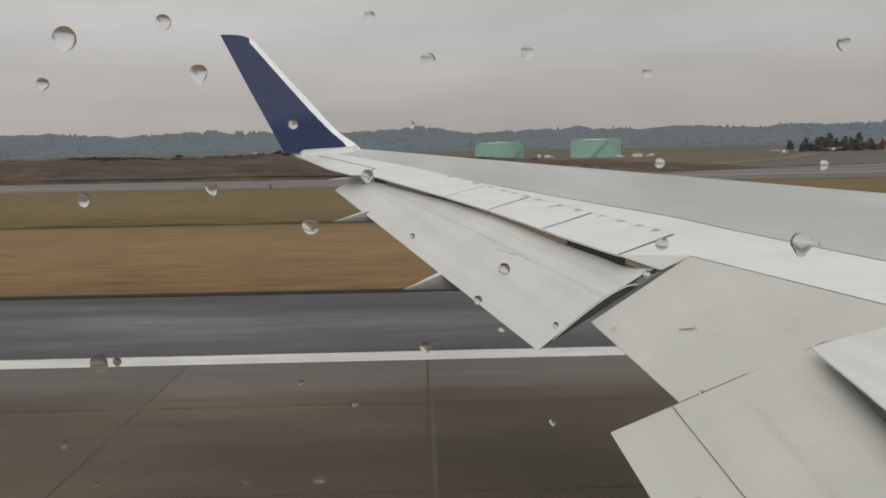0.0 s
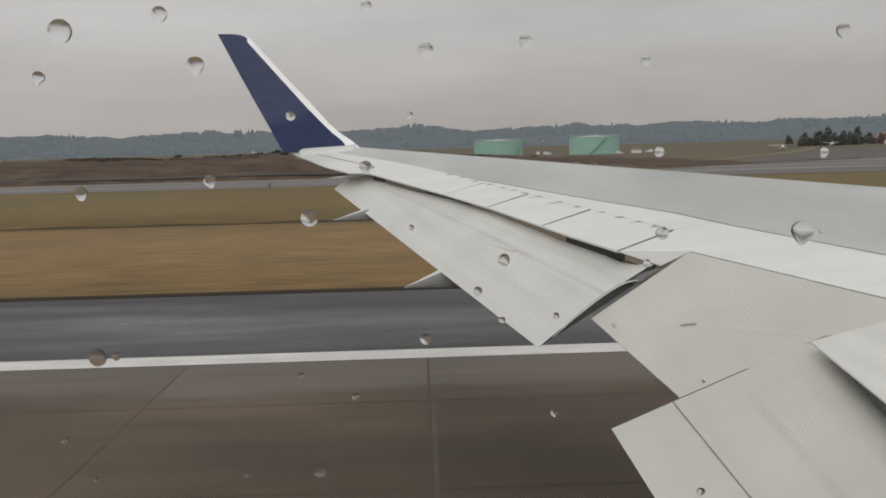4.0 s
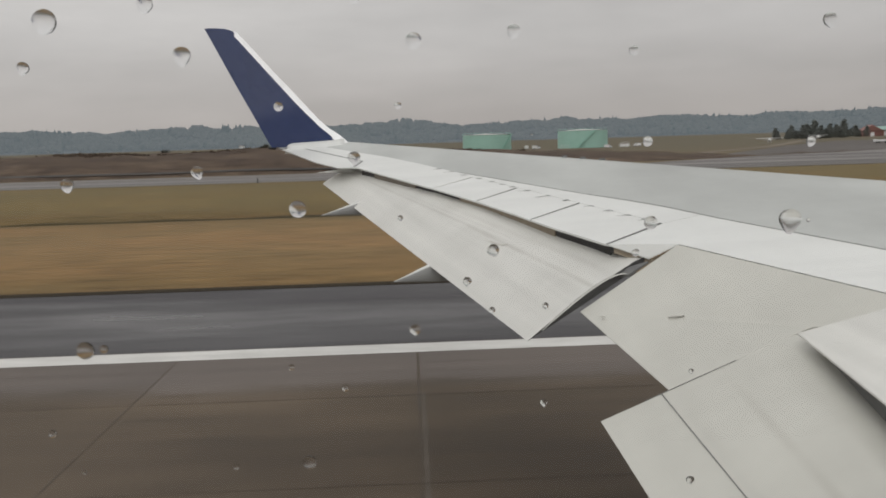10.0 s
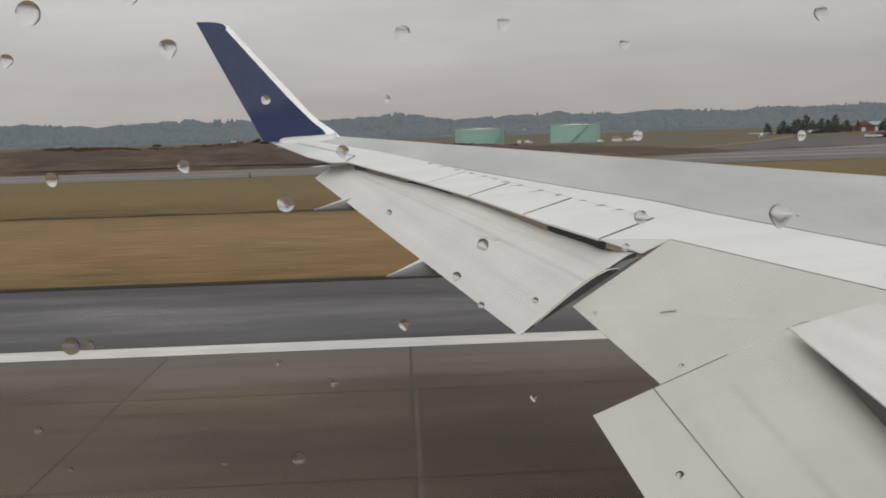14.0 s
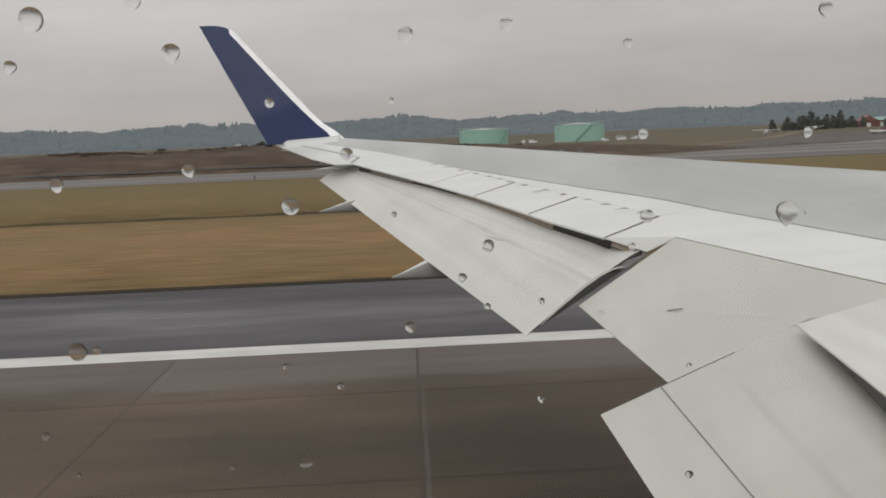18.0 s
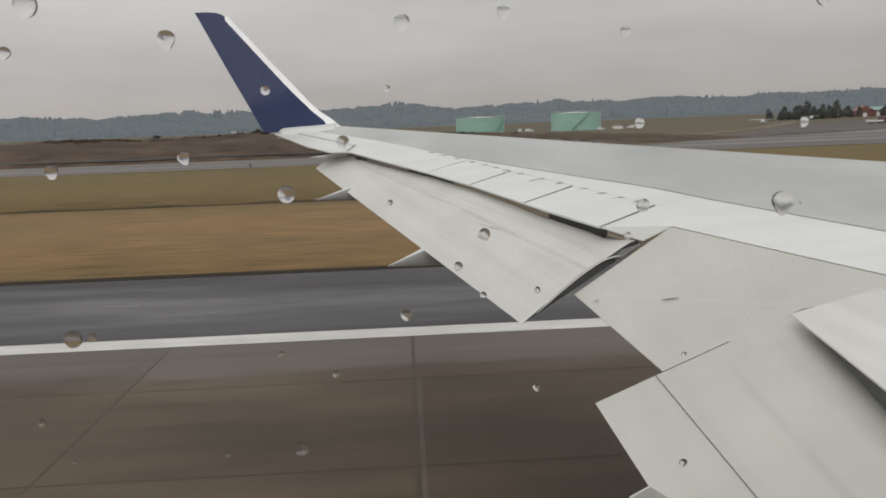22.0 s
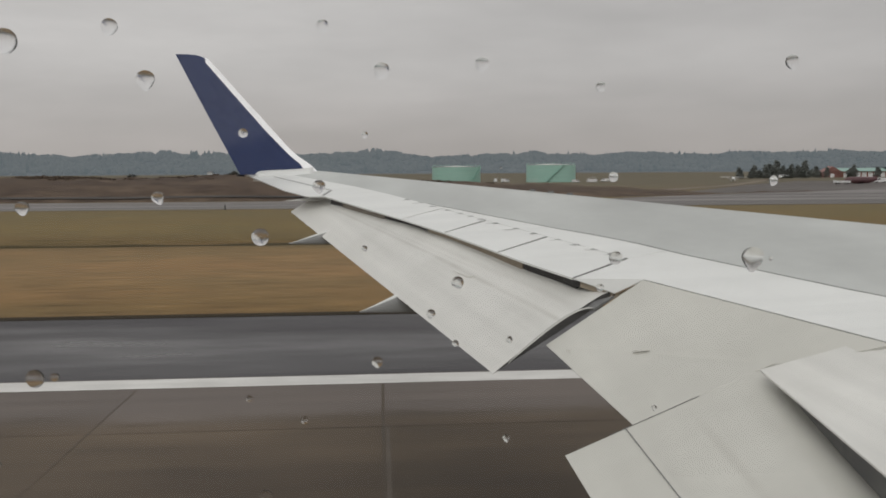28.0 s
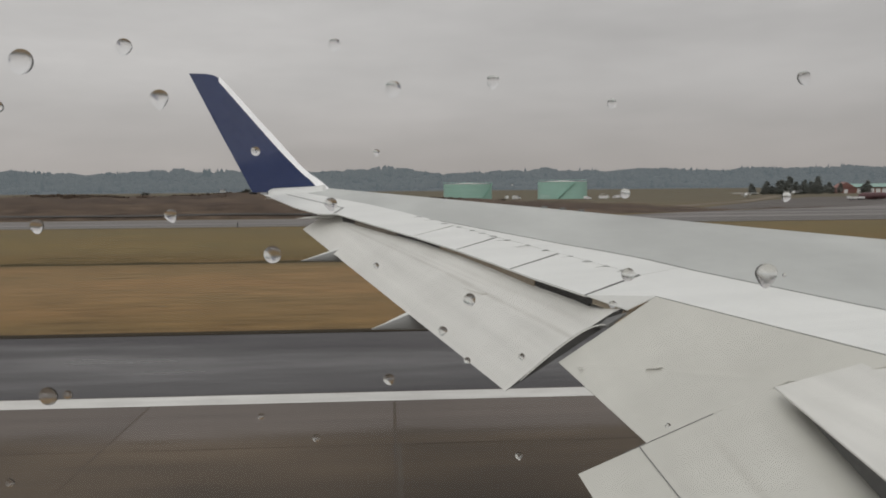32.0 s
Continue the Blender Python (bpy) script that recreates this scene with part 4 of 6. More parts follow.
# the flap's inboard end: a curved bright rim over a dark rib
E0, E1, E2 = (0.919, 5.451, 2.990), (1.311, 5.600, 3.282), (1.402, 5.560, 3.259)


def end_strip(name, top, low, mat, label, thick):
    bm = bmesh.new()
    n = 14
    rows = [[bm.verts.new(Vector(f(k / n)) + d) for k in range(n + 1)] for f, d in ((top, Vector()), (low, Vector()), (low, Vector((-0.3, 1, -0.2)) * thick), (top, Vector((-0.3, 1, -0.2)) * thick))]
    for a, b in zip(rows, rows[1:] + rows[:1]):
        for i in range(n):
            bm.faces.new((a[i], a[i + 1], b[i + 1], b[i]))
    for i in (0, n):
        bm.faces.new([r[i] for r in rows])
    return part(name, bm, mat, wing, label)


def rim(k, w, lift):
    return Vector(bend(E0, E1, E2, k)) + up * (lift + 0.006 * math.sin(math.pi * k)) - Vector((-0.35, 1.0, 0.25)).normalized() * w


outer_flap.data.materials.append(END_RIB)
outer_flap.data.polygons[len(outer_flap.data.polygons) - 1].material_index = 1   # the closing rib at the inboard end
end_strip("rim_seam", lambda k: rim(k, -0.004, 0.004), lambda k: rim(k, 0.0, 0.004), SEALANT, "dark line along the flap end", 0.002)
end_strip("end_seal", lambda k: rim(k, 0.0, 0.004), lambda k: rim(k, 0.012 * min(1, 0.3 + 3 * k), 0.003), PAINT_FLAP, "bright metal flap end strip", 0.006)
part("gap_filler", plate(bmesh.new(), [(1.327, 5.630, 3.250), (1.396, 5.610, 3.287), (1.457, 5.580, 3.310), (1.507, 5.550, 3.329), (1.398, 5.545, 3.261)], 0.015, 0), SEALANT, wing, "grey flap gap fairing")

# inboard flap, in two lengths, and the fixed shroud over its inner end
A_FRONT = [(1.669, 5.5655, wz(1.669, 5.5655, -0.003)), (2.167, 4.284, wz(2.167, 4.284, -0.003))]
IN_A = [A_FRONT[0], (1.125, 5.482, 3.080), (1.303, 4.457, 2.8949), (1.578, 4.409, 3.0256), (1.885, 4.352, 3.1705), (2.0, 4.22, 3.205), (2.26, 4.05, wz(2.26, 4.05, -0.004)), A_FRONT[1]]
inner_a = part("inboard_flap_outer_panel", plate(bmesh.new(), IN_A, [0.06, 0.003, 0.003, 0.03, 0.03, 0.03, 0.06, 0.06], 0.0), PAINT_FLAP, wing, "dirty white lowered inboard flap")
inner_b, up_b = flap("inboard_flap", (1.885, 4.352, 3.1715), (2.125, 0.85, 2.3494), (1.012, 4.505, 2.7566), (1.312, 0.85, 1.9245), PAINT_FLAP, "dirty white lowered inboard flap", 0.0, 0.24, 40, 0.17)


stain((1.268, 4.458, 2.881), (1.60, 0.86, 2.0777), 0.004, up_b, inner_b, SEALANT, 0.001).name = "aft_flap_joint"
part("flap_end_joint", ribbon(bmesh.new(), (1.20, 4.475, 2.8465), (1.578, 4.408, 3.0262), 0.006, 0.002), SEALANT, inner_b, "dark joint between flap panels")
part("scuff", ribbon(bmesh.new(), (1.449, 4.985, 3.121), (1.510, 4.925, 3.137), 0.012, 0.003), GRIME, inner_a, "short dark scuff mark")
part("scuff", ribbon(bmesh.new(), (1.19, 5.30, 3.082), (1.205, 5.27, 3.083), 0.012, 0.003), GRIME, inner_a)
# the shroud's dimmer tilt is put into its colour: the wing's white, darkened
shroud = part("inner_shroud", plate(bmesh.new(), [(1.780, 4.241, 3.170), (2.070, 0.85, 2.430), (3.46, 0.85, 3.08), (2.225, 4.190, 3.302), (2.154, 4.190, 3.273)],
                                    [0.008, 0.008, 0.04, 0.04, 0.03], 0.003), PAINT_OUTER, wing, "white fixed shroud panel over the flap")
# an added plate; its grey stands in for the shadow under the shroud
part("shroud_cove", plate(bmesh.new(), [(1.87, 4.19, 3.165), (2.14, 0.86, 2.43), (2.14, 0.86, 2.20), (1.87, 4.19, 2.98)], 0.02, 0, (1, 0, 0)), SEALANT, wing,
     "grey plate added for the shade under the shroud")


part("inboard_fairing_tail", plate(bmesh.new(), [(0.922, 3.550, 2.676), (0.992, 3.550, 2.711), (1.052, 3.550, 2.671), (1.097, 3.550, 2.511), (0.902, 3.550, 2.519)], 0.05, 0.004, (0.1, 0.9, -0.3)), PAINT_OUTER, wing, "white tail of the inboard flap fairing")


# flap track fairings: canoe pods that taper to a point aft
def fairing(tip, length, deep, wide, two_tone=True):
    verts, faces = [], []
    seg, rings = 12, 10
    for i in range(rings + 1):
        k = i / rings
        r = max(0.012, k)
        c = Vector(tip) + Vector((length * k, 0, 0))
        for s in range(seg):
            a = 2 * math.pi * s / seg
            ca, sa = math.cos(a), math.sin(a)
            verts.append(c + Vector((0, wide * r * math.copysign(abs(ca) ** 0.45, ca), deep * r * (math.copysign(abs(sa) ** 0.45, sa) + 0.96))))
    for i in range(rings):
        faces += [(i * seg + j, i * seg + (j + 1) % seg, (i + 1) * seg + (j + 1) % seg, (i + 1) * seg + j) for j in range(seg)]
    faces.append(tuple(reversed(range(rings * seg, (rings + 1) * seg))))
    ob = raw("flap_track_fairing", verts, faces, PAINT_WHITE, wing, "pointed white flap track fairing", True)
    ob.data.set_sharp_from_angle(angle=radians(38))
    if not two_tone:
        return ob
    ob.data.materials.append(FAIRING_GREY)   # the lower half and the inboard side are grey
    for i, poly in enumerate(ob.data.polygons):
        if i < rings * seg and 5 <= i % seg <= 11:
            poly.material_index = 1
    return ob


fairing((0.195, 7.20, 3.035), 0.8, 0.198, 0.15)
fairing((-0.365, 9.45, 3.345), 0.8, 0.145, 0.13)
fairing((-0.45, 10.45, 3.690), 0.5, 0.036, 0.06, False)

# winglet: navy blade with a bright leading edge, blended into the tip
def winglet():
    stations = ((3.935, -1.036, -0.34, -0.14, 12.60), (3.99, -1.070, -0.30, -0.16, 12.612), (4.06, -1.110, -0.352, -0.24, 12.66), (4.16, -1.166, -0.474, -0.386, 12.715),
                (4.27, -1.230, -0.584, -0.506, 12.785), (4.45, -1.334, -0.758, -0.666, 12.885), (4.63, -1.438, -0.918, -0.828, 12.985), (4.83, -1.55, -1.096, -1.016, 13.09),
                (5.03, -1.662, -1.272, -1.194, 13.195), (5.285, -1.804, -1.498, -1.424, 13.335), (5.335, -1.832, -1.500, -1.475, 13.362), (5.362, -1.847, -1.548, -1.546, 13.376),
                (5.382, -1.858, -1.630, -1.629, 13.386), (5.388, -1.859, -1.720, -1.719, 13.388))
    blue, edge, fb, fe = [], [], [], []
    for z, te, mid, le, y in stations:
        dip = max(0.0, 4.5 - z)   # the blade curves in towards the wing at its foot
        k = 1 - 0.062 * dip ** 2
        te, mid, le, y = te * k, mid * k, le * k, y * k
        t = 0.10 * (le - te)
        blue += [(te, y, z), (te + 0.4 * (mid - te), y - t * 0.45, z), (mid, y - t * 0.4, z), (mid, y + t * 0.55, z), (te + 0.4 * (mid - te), y + t * 0.5, z)]
        edge += [(mid, y - t * 0.4, z), (le - 0.2 * (le - mid), y - t * 0.3, z), (le, y + t * 0.05, z), (le - 0.2 * (le - mid), y + t * 0.4, z), (mid, y + t * 0.55, z)]
    n = 5
    for i in range(len(stations) - 1):
        for j in range(n):
            f = (i * n + j, i * n + (j + 1) % n, (i + 1) * n + (j + 1) % n, (i + 1) * n + j)
            fb.append(f)
            fe.append(f)
    s = (len(stations) - 1) * n
    fb.append(tuple(s + j for j in range(n)))
    fe.append(tuple(s + j for j in range(n)))
    a = raw("winglet_blade", blue, fb, PAINT_BLUE, wing, "navy blue winglet blade", True)
    b = raw("winglet_leading_edge", edge, fe, EDGE_GLINT, wing, "bright white winglet leading edge", True)
    for o in (a, b):
        o.data.set_sharp_from_angle(angle=radians(40))


winglet()


def tip_fillet():
    """The white skin sweeping up from the wing tip onto the winglet's foot."""
    edge = ((-0.962, 3.914), (-0.90, 3.950), (-0.80, 3.976), (-0.66, 3.987), (-0.50, 3.994), (-0.36, 4.002), (-0.26, 4.012), (-0.19, 4.022))
    bm = bmesh.new()
    rows = []
    for x, z in edge:
        low = wz(x, 11.9, 0.0005)
        row = [bm.verts.new((max(x * y / 12.34, te_x(y) + 0.004 * (1 + len(rows))), y, low + (z - low) * k)) for y, k in ((11.9, 0.0), (12.06, 0.10), (12.18, 0.30), (12.27, 0.62), (12.34, 1.0))]
        row.append(bm.verts.new((max(x, te_x(12.42) + 0.004 * (1 + len(rows))), 12.42, low - 0.005)))
        rows.append(row)
    for a, b in zip(rows, rows[1:]):
        for i in range(6):
            bm.faces.new((a[i], a[(i + 1) % 6], b[(i + 1) % 6], b[i]))
    for row in (rows[0], rows[-1]):
        bm.faces.new(row)
    return part("tip_fillet", bm, PAINT_WHITE, wing, smooth=True)


tip_fillet()
part("tip_lamp", cyl(bmesh.new(), (-1.075, 12.60, 3.925), (-0.985, 12.60, 3.93), 0.012, 0.022, 10), METAL_DARK, wing, "small dark tip lamp housing")

# the wing is drawn on the airframe's own small plan; this lays it out in metres, with the sweep and dihedral that the wing has on the ground
AIRFRAME = Matrix(((1.8135, -0.0833, 0.0201, -0.0842), (0.0341, 1.4058, 0.0979, -0.3889), (-0.0159, 0.003, 1.8091, -1.8365), (0, 0, 0, 1)))
for ob in wing.children_recursive:
    ob.data.transform(AIRFRAME)


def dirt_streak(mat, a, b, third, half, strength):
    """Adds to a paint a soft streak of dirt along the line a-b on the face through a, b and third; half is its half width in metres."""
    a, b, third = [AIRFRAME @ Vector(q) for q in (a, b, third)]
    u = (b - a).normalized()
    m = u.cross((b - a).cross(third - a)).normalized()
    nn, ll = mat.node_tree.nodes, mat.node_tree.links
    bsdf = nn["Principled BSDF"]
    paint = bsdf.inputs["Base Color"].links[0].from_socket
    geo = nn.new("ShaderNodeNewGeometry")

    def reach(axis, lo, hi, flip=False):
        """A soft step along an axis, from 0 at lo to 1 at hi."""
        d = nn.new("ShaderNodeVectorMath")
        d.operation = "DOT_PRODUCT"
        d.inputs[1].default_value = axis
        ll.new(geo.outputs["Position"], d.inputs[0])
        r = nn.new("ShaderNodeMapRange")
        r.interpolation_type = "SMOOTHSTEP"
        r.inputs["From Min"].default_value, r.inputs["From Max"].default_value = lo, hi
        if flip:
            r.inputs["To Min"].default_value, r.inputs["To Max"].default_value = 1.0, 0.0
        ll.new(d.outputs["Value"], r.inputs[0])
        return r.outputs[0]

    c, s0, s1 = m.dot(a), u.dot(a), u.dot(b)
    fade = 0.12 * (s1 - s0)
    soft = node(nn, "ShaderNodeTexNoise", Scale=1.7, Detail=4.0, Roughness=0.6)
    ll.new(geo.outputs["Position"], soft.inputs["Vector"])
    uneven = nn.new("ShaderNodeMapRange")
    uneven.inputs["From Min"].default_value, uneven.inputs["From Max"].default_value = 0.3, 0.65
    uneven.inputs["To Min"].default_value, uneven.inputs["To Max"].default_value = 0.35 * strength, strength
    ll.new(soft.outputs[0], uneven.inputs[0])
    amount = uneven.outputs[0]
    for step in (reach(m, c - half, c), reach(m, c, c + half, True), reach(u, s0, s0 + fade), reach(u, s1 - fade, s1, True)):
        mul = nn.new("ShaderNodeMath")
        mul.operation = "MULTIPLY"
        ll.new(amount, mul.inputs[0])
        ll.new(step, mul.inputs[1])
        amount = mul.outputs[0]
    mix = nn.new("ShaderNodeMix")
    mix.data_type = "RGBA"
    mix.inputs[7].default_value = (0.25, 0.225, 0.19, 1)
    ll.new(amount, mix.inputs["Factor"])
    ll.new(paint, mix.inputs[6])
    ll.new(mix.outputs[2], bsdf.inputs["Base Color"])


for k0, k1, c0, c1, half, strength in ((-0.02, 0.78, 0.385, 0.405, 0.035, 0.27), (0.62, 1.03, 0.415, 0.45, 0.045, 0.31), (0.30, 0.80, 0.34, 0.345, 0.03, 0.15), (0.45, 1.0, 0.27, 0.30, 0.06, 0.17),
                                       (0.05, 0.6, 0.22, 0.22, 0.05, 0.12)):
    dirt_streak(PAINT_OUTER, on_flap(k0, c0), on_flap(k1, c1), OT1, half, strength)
FLAP_B = ((1.885, 4.352, 3.1715), (2.125, 0.85, 2.3494), (1.012, 4.505, 2.7566), (1.312, 0.85, 1.9245))
for c0, c1, half, strength in ((0.425, 0.455, 0.065, 0.24), (0.20, 0.22, 0.10, 0.10), (0.66, 0.66, 0.05, 0.05)):
    dirt_streak(PAINT_FLAP, mix3(FLAP_B[0], FLAP_B[2], c0), mix3(FLAP_B[1], FLAP_B[3], c1), FLAP_B[2], half, strength)

# ---------------------------------------------------------------- cabin side and window round the camera
FUS_Y, FUS_Z, FUS_R = -1.46, 5.0, 1.88
WIN_Y, WIN_Z, WIN_X = 0.185, 5.375, 0.025
HALF_W, HALF_H, CORNER = 0.145, 0.165, 0.07


def window_loop(grow=0.0, n=8):
    pts = []
    for cx, cz, a0 in ((1, 1, 0), (-1, 1, 90), (-1, -1, 180), (1, -1, 270)):
        for k in range(n + 1):
            a = radians(a0 + 90 * k / n)
            pts.append((WIN_X + cx * (HALF_W - CORNER) + (CORNER + grow) * math.cos(a), WIN_Z + cz * (HALF_H - CORNER) + (CORNER + grow) * math.sin(a)))
    return pts


def cabin_side():
    bm = bmesh.new()
    inner = window_loop()
    outer = []
    for x, z in inner:
        dx, dz = x - WIN_X, z - WIN_Z
        u, v = dx / HALF_W, dz / HALF_H
        m = max(abs(u), abs(v))
        u, v = (math.copysign(1, u), math.copysign(1, v)) if min(abs(u), abs(v)) / m > 0.94 else (u / m, v / m)
        outer.append((WIN_X + u * (15.97 if dx > 0 else 9.02), WIN_Z + v * 0.46))
    rings = [[bm.verts.new((x, y, z)) for x, z in loop] for loop, y in ((outer, 0.145), (inner, 0.145), (inner, 0.215), (outer, 0.215))]
    n = len(inner)
    for a, b in zip(rings, rings[1:] + rings[:1]):
        for i in range(n):
            j = (i + 1) % n
            bm.faces.new((a[i], a[j], b[j], b[i]))
    return tagged(part("wall_cabin_side", bm, CABIN), "pale grey cabin side panel round the window", "wall", kind="structure")


cabin_side()


def fuselage():
    bm = bmesh.new()
    a0, a1 = 25, 335
    xs = (-9.0, 16.0)
    rings = []
    for r in (FUS_R, FUS_R - 0.05):
        for x in xs:
            rings.append([bm.verts.new((x, FUS_Y + r * math.cos(radians(a0 + (a1 - a0) * k / 40)), FUS_Z + r * math.sin(radians(a0 + (a1 - a0) * k / 40)))) for k in range(41)])
    o0, o1, i0, i1 = rings
    for k in range(40):
        bm.faces.new((o0[k], o0[k + 1], o1[k + 1], o1[k]))
        bm.faces.new((i0[k], i1[k], i1[k + 1], i0[k + 1]))
        bm.faces.new((o0[k], i0[k], i0[k + 1], o0[k + 1]))
        bm.faces.new((o1[k], o1[k + 1], i1[k + 1], i1[k]))
    for k in (0, 40):
        bm.faces.new((o0[k], o1[k], i1[k], i0[k]))
    for ring in (i0, i1):
        bm.faces.new(ring)
    return tagged(part("wall_fuselage", bm, CABIN), "plain pale fuselage shell", "wall", kind="structure")


fuselage()


def belly():
    """The fairing under the fuselage that the wing's root runs into."""
    bm = bmesh.new()
    prev = None
    for x, k in ((-5.0, 0.35), (-3.5, 0.7), (-1.5, 0.92), (1.0, 1.0), (9.0, 1.0), (12.0, 0.92), (14.0, 0.7), (15.5, 0.35)):
        ring = [bm.verts.new((x, FUS_Y + 1.72 * k * math.copysign(abs(math.cos(a)) ** 0.5, math.cos(a)), 3.15 + 1.15 * k * math.copysign(abs(math.sin(a)) ** 0.6, math.sin(a))))
                for a in [2 * math.pi * (q + 0.5) / 28 for q in range(28)]]
        if prev:
            for q in range(28):
                bm.faces.new((prev[q], prev[(q + 1) % 28], ring[(q + 1) % 28], ring[q]))
        else:
            bm.faces.new(ring[::-1])
        prev = ring
    bm.faces.new(prev)
    return tagged(part("wall_belly", bm, CABIN, smooth=True), "plain pale belly fairing at the wing root", "wall", kind="structure")


belly()
window = thing("window_1", "rain-spotted clear cabin window", "window", kind="structure")
bm = bmesh.new()
bm.faces.new([bm.verts.new((x, WIN_Y, z)) for x, z in window_loop(-0.002)])
part("pane", bm, PANE, window)
bm = bmesh.new()
ra = [[bm.verts.new((x, y, z)) for x, z in window_loop(g)] for g, y in ((-0.001, 0.177), (-0.006, 0.177), (-0.006, 0.193), (-0.001, 0.193))]
for a, b in zip(ra, ra[1:] + ra[:1]):
    for i in range(len(a)):
        bm.faces.new((a[i], a[(i + 1) % len(a)], b[(i + 1) % len(a)], b[i]))
part("frame", bm, SEALANT, window, "grey rubber window gasket")

# ---------------------------------------------------------------- rain on the window
def raindrop_mesh(sag):
    """A flattened drop on an upright pane: round above, drawn out a little below, its flat side to the glass."""
    verts, faces = [], []
    seg, rings = 24, 9
    bulge, ball = 0.355, 1.586
    for i in range(rings):
        k = 1 - i / rings
        h = math.sqrt(ball * ball - k * k) - (ball - bulge)
        for s in range(seg):
            a = 2 * math.pi * s / seg
            z = k * math.sin(a)
            verts.append((k * math.cos(a) * (1 - sag * 0.22 * max(0, -z)) + 0.05 * sag * k * math.sin(2 * a), h, z * (1 + sag * 0.14 * max(0, -z))))
    verts.append((0, bulge, -0.02))
    for i in range(rings - 1):
        faces += [(i * seg + s, i * seg + (s + 1) % seg, (i + 1) * seg + (s + 1) % seg, (i + 1) * seg + s) for s in range(seg)]
    faces += [((rings - 1) * seg + s, (rings - 1) * seg + (s + 1) % seg, rings * seg) for s in range(seg)]
    faces.append(tuple(reversed(range(seg))))
    me = bpy.data.meshes.new("raindrop")
    me.from_pydata(verts, [], faces)
    me.update()
    bmx = bmesh.new()
    bmx.from_mesh(me)
    bmesh.ops.recalc_face_normals(bmx, faces=bmx.faces)
    bmx.to_mesh(me)
    bmx.free()
    for p in me.polygons:
        p.use_smooth = len(p.vertices) < 8
    me.set_sharp_from_angle(angle=radians(30))
    me.materials.append(WATER)
    return me


drop_meshes = [raindrop_mesh(s) for s in (0.0, 0.6, 1.2)]
# across, up and radius in millimetres, from the eye's level
FIRST_DROPS = ((-77.9, 27.5, 2.72), (-56.3, 30.6, 1.81), (-49.2, 19.5, 2.07), (-11.3, 31.1, 1.42), (1.3, 21.6, 1.81), (23.4, 23.1, 1.55), (50.1, 18.3, 1.16), (94.2, 23.9, 1.68),
               (-83.3, 17.8, 1.42), (-28.9, 8.2, 1.03), (-76.1, -7.7, 1.55), (-47.5, -5.7, 1.42), (-25.8, -14.5, 1.94), (-2.6, 7.7, 0.78), (-12.8, -3.5, 1.42), (53.2, -1.8, 1.16),
               (90.6, -2.9, 1.16), (86.3, -20.8, 2.72), (54.0, -20.2, 1.55))
OTHER_DROPS = ((17.8, -25.3, 1.42), (11.7, -32.3, 1.03), (17.2, -39.2, 0.78), (-0.5, -43.1, 1.29), (29.6, -38.6, 0.78), (-75.3, -45.1, 2.07), (-71.1, -44.9, 1.03), (-3.0, -17.3, 0.65),
               (-29.2, -50.8, 0.78), (-17.0, -56.1, 0.91), (29.0, -61.6, 0.91), (-26.1, -73.7, 1.68), (-84.4, -64.3, 1.03), (63.7, -82.2, 1.03), (-43.1, -74.1, 0.78), (-78.0, -73.9, 0.65),
               (90.6, -20.9, 0.52), (50.5, -27.0, 0.91), (63.7, -55.5, 0.65))
for i, (dx, dz, r) in enumerate(FIRST_DROPS + OTHER_DROPS):
    ob = new("raindrop", drop_meshes[i % 3])
    ob.matrix_basis = Matrix.LocRotScale((dx / 1000, WIN_Y + 0.0004, 5.4 + dz / 1000), Euler((0, radians(-25 + 37 * i % 50), 0)), (r / 1000, r / 1000, r / 1000))
    size = "large" if r > 1.8 else "small" if r < 1.0 else "round"
    tagged(ob, size + " clear raindrop clinging to the window pane", "raindrop", "raindrops on the window")

# ---------------------------------------------------------------- plants
def leafy(bm, centre, radii, count, size, rnd, floor=-0.6):
    """Small leaf sprays scattered through a crown, thicker near its skin."""
    for _ in range(count):
        v = Vector((rnd.gauss(0, 1), rnd.gauss(0, 1), rnd.gauss(0, 1))).normalized() * rnd.uniform(0.45, 1.0) ** 0.6
        if v.z < floor:
            v.z *= -0.3
        c = Vector(centre) + Vector((v.x * radii[0], v.y * radii[1], v.z * radii[2]))
        a = Vector((rnd.gauss(0, 1), rnd.gauss(0, 1), rnd.gauss(0, 0.6))).normalized() * size * rnd.uniform(0.6, 1.4)
        b = a.cross(Vector((rnd.gauss(0, 1), rnd.gauss(0, 1), rnd.gauss(0, 1)))).normalized() * size * rnd.uniform(0.4, 0.9)
        vs = [bm.verts.new(c + p) for p in (-a, -0.2 * a + b, a, -0.2 * a - b)]
        bm.faces.new(vs)


def make_bush(seed):
    rnd = random.Random(seed)
    b = thing("bush", "dark evergreen bush on the scrub bank", "bush", "bushes on the bank")
    bm = bmesh.new()
    for _ in range(5):
        a = rnd.uniform(0, 6.28)
        cyl(bm, (0, 0, -0.3), (0.5 * math.cos(a), 0.5 * math.sin(a), rnd.uniform(0.7, 1.2)), 0.05, 0.02, 6)
    part("stems", bm, BARK, b)
    bm = bmesh.new()
    for _ in range(7):
        a, k = rnd.uniform(0, 6.28), rnd.uniform(0, 0.75)
        leafy(bm, (k * math.cos(a), k * math.sin(a), rnd.uniform(0.5, 1.1)), (0.6, 0.6, rnd.uniform(0.4, 0.7)), 60, 0.14, rnd)
    part("crown", bm, BUSH, b)
    return b


def berm_z(x, y=176):
    return ground_z(y) - 0.15 + berm_profile(x)


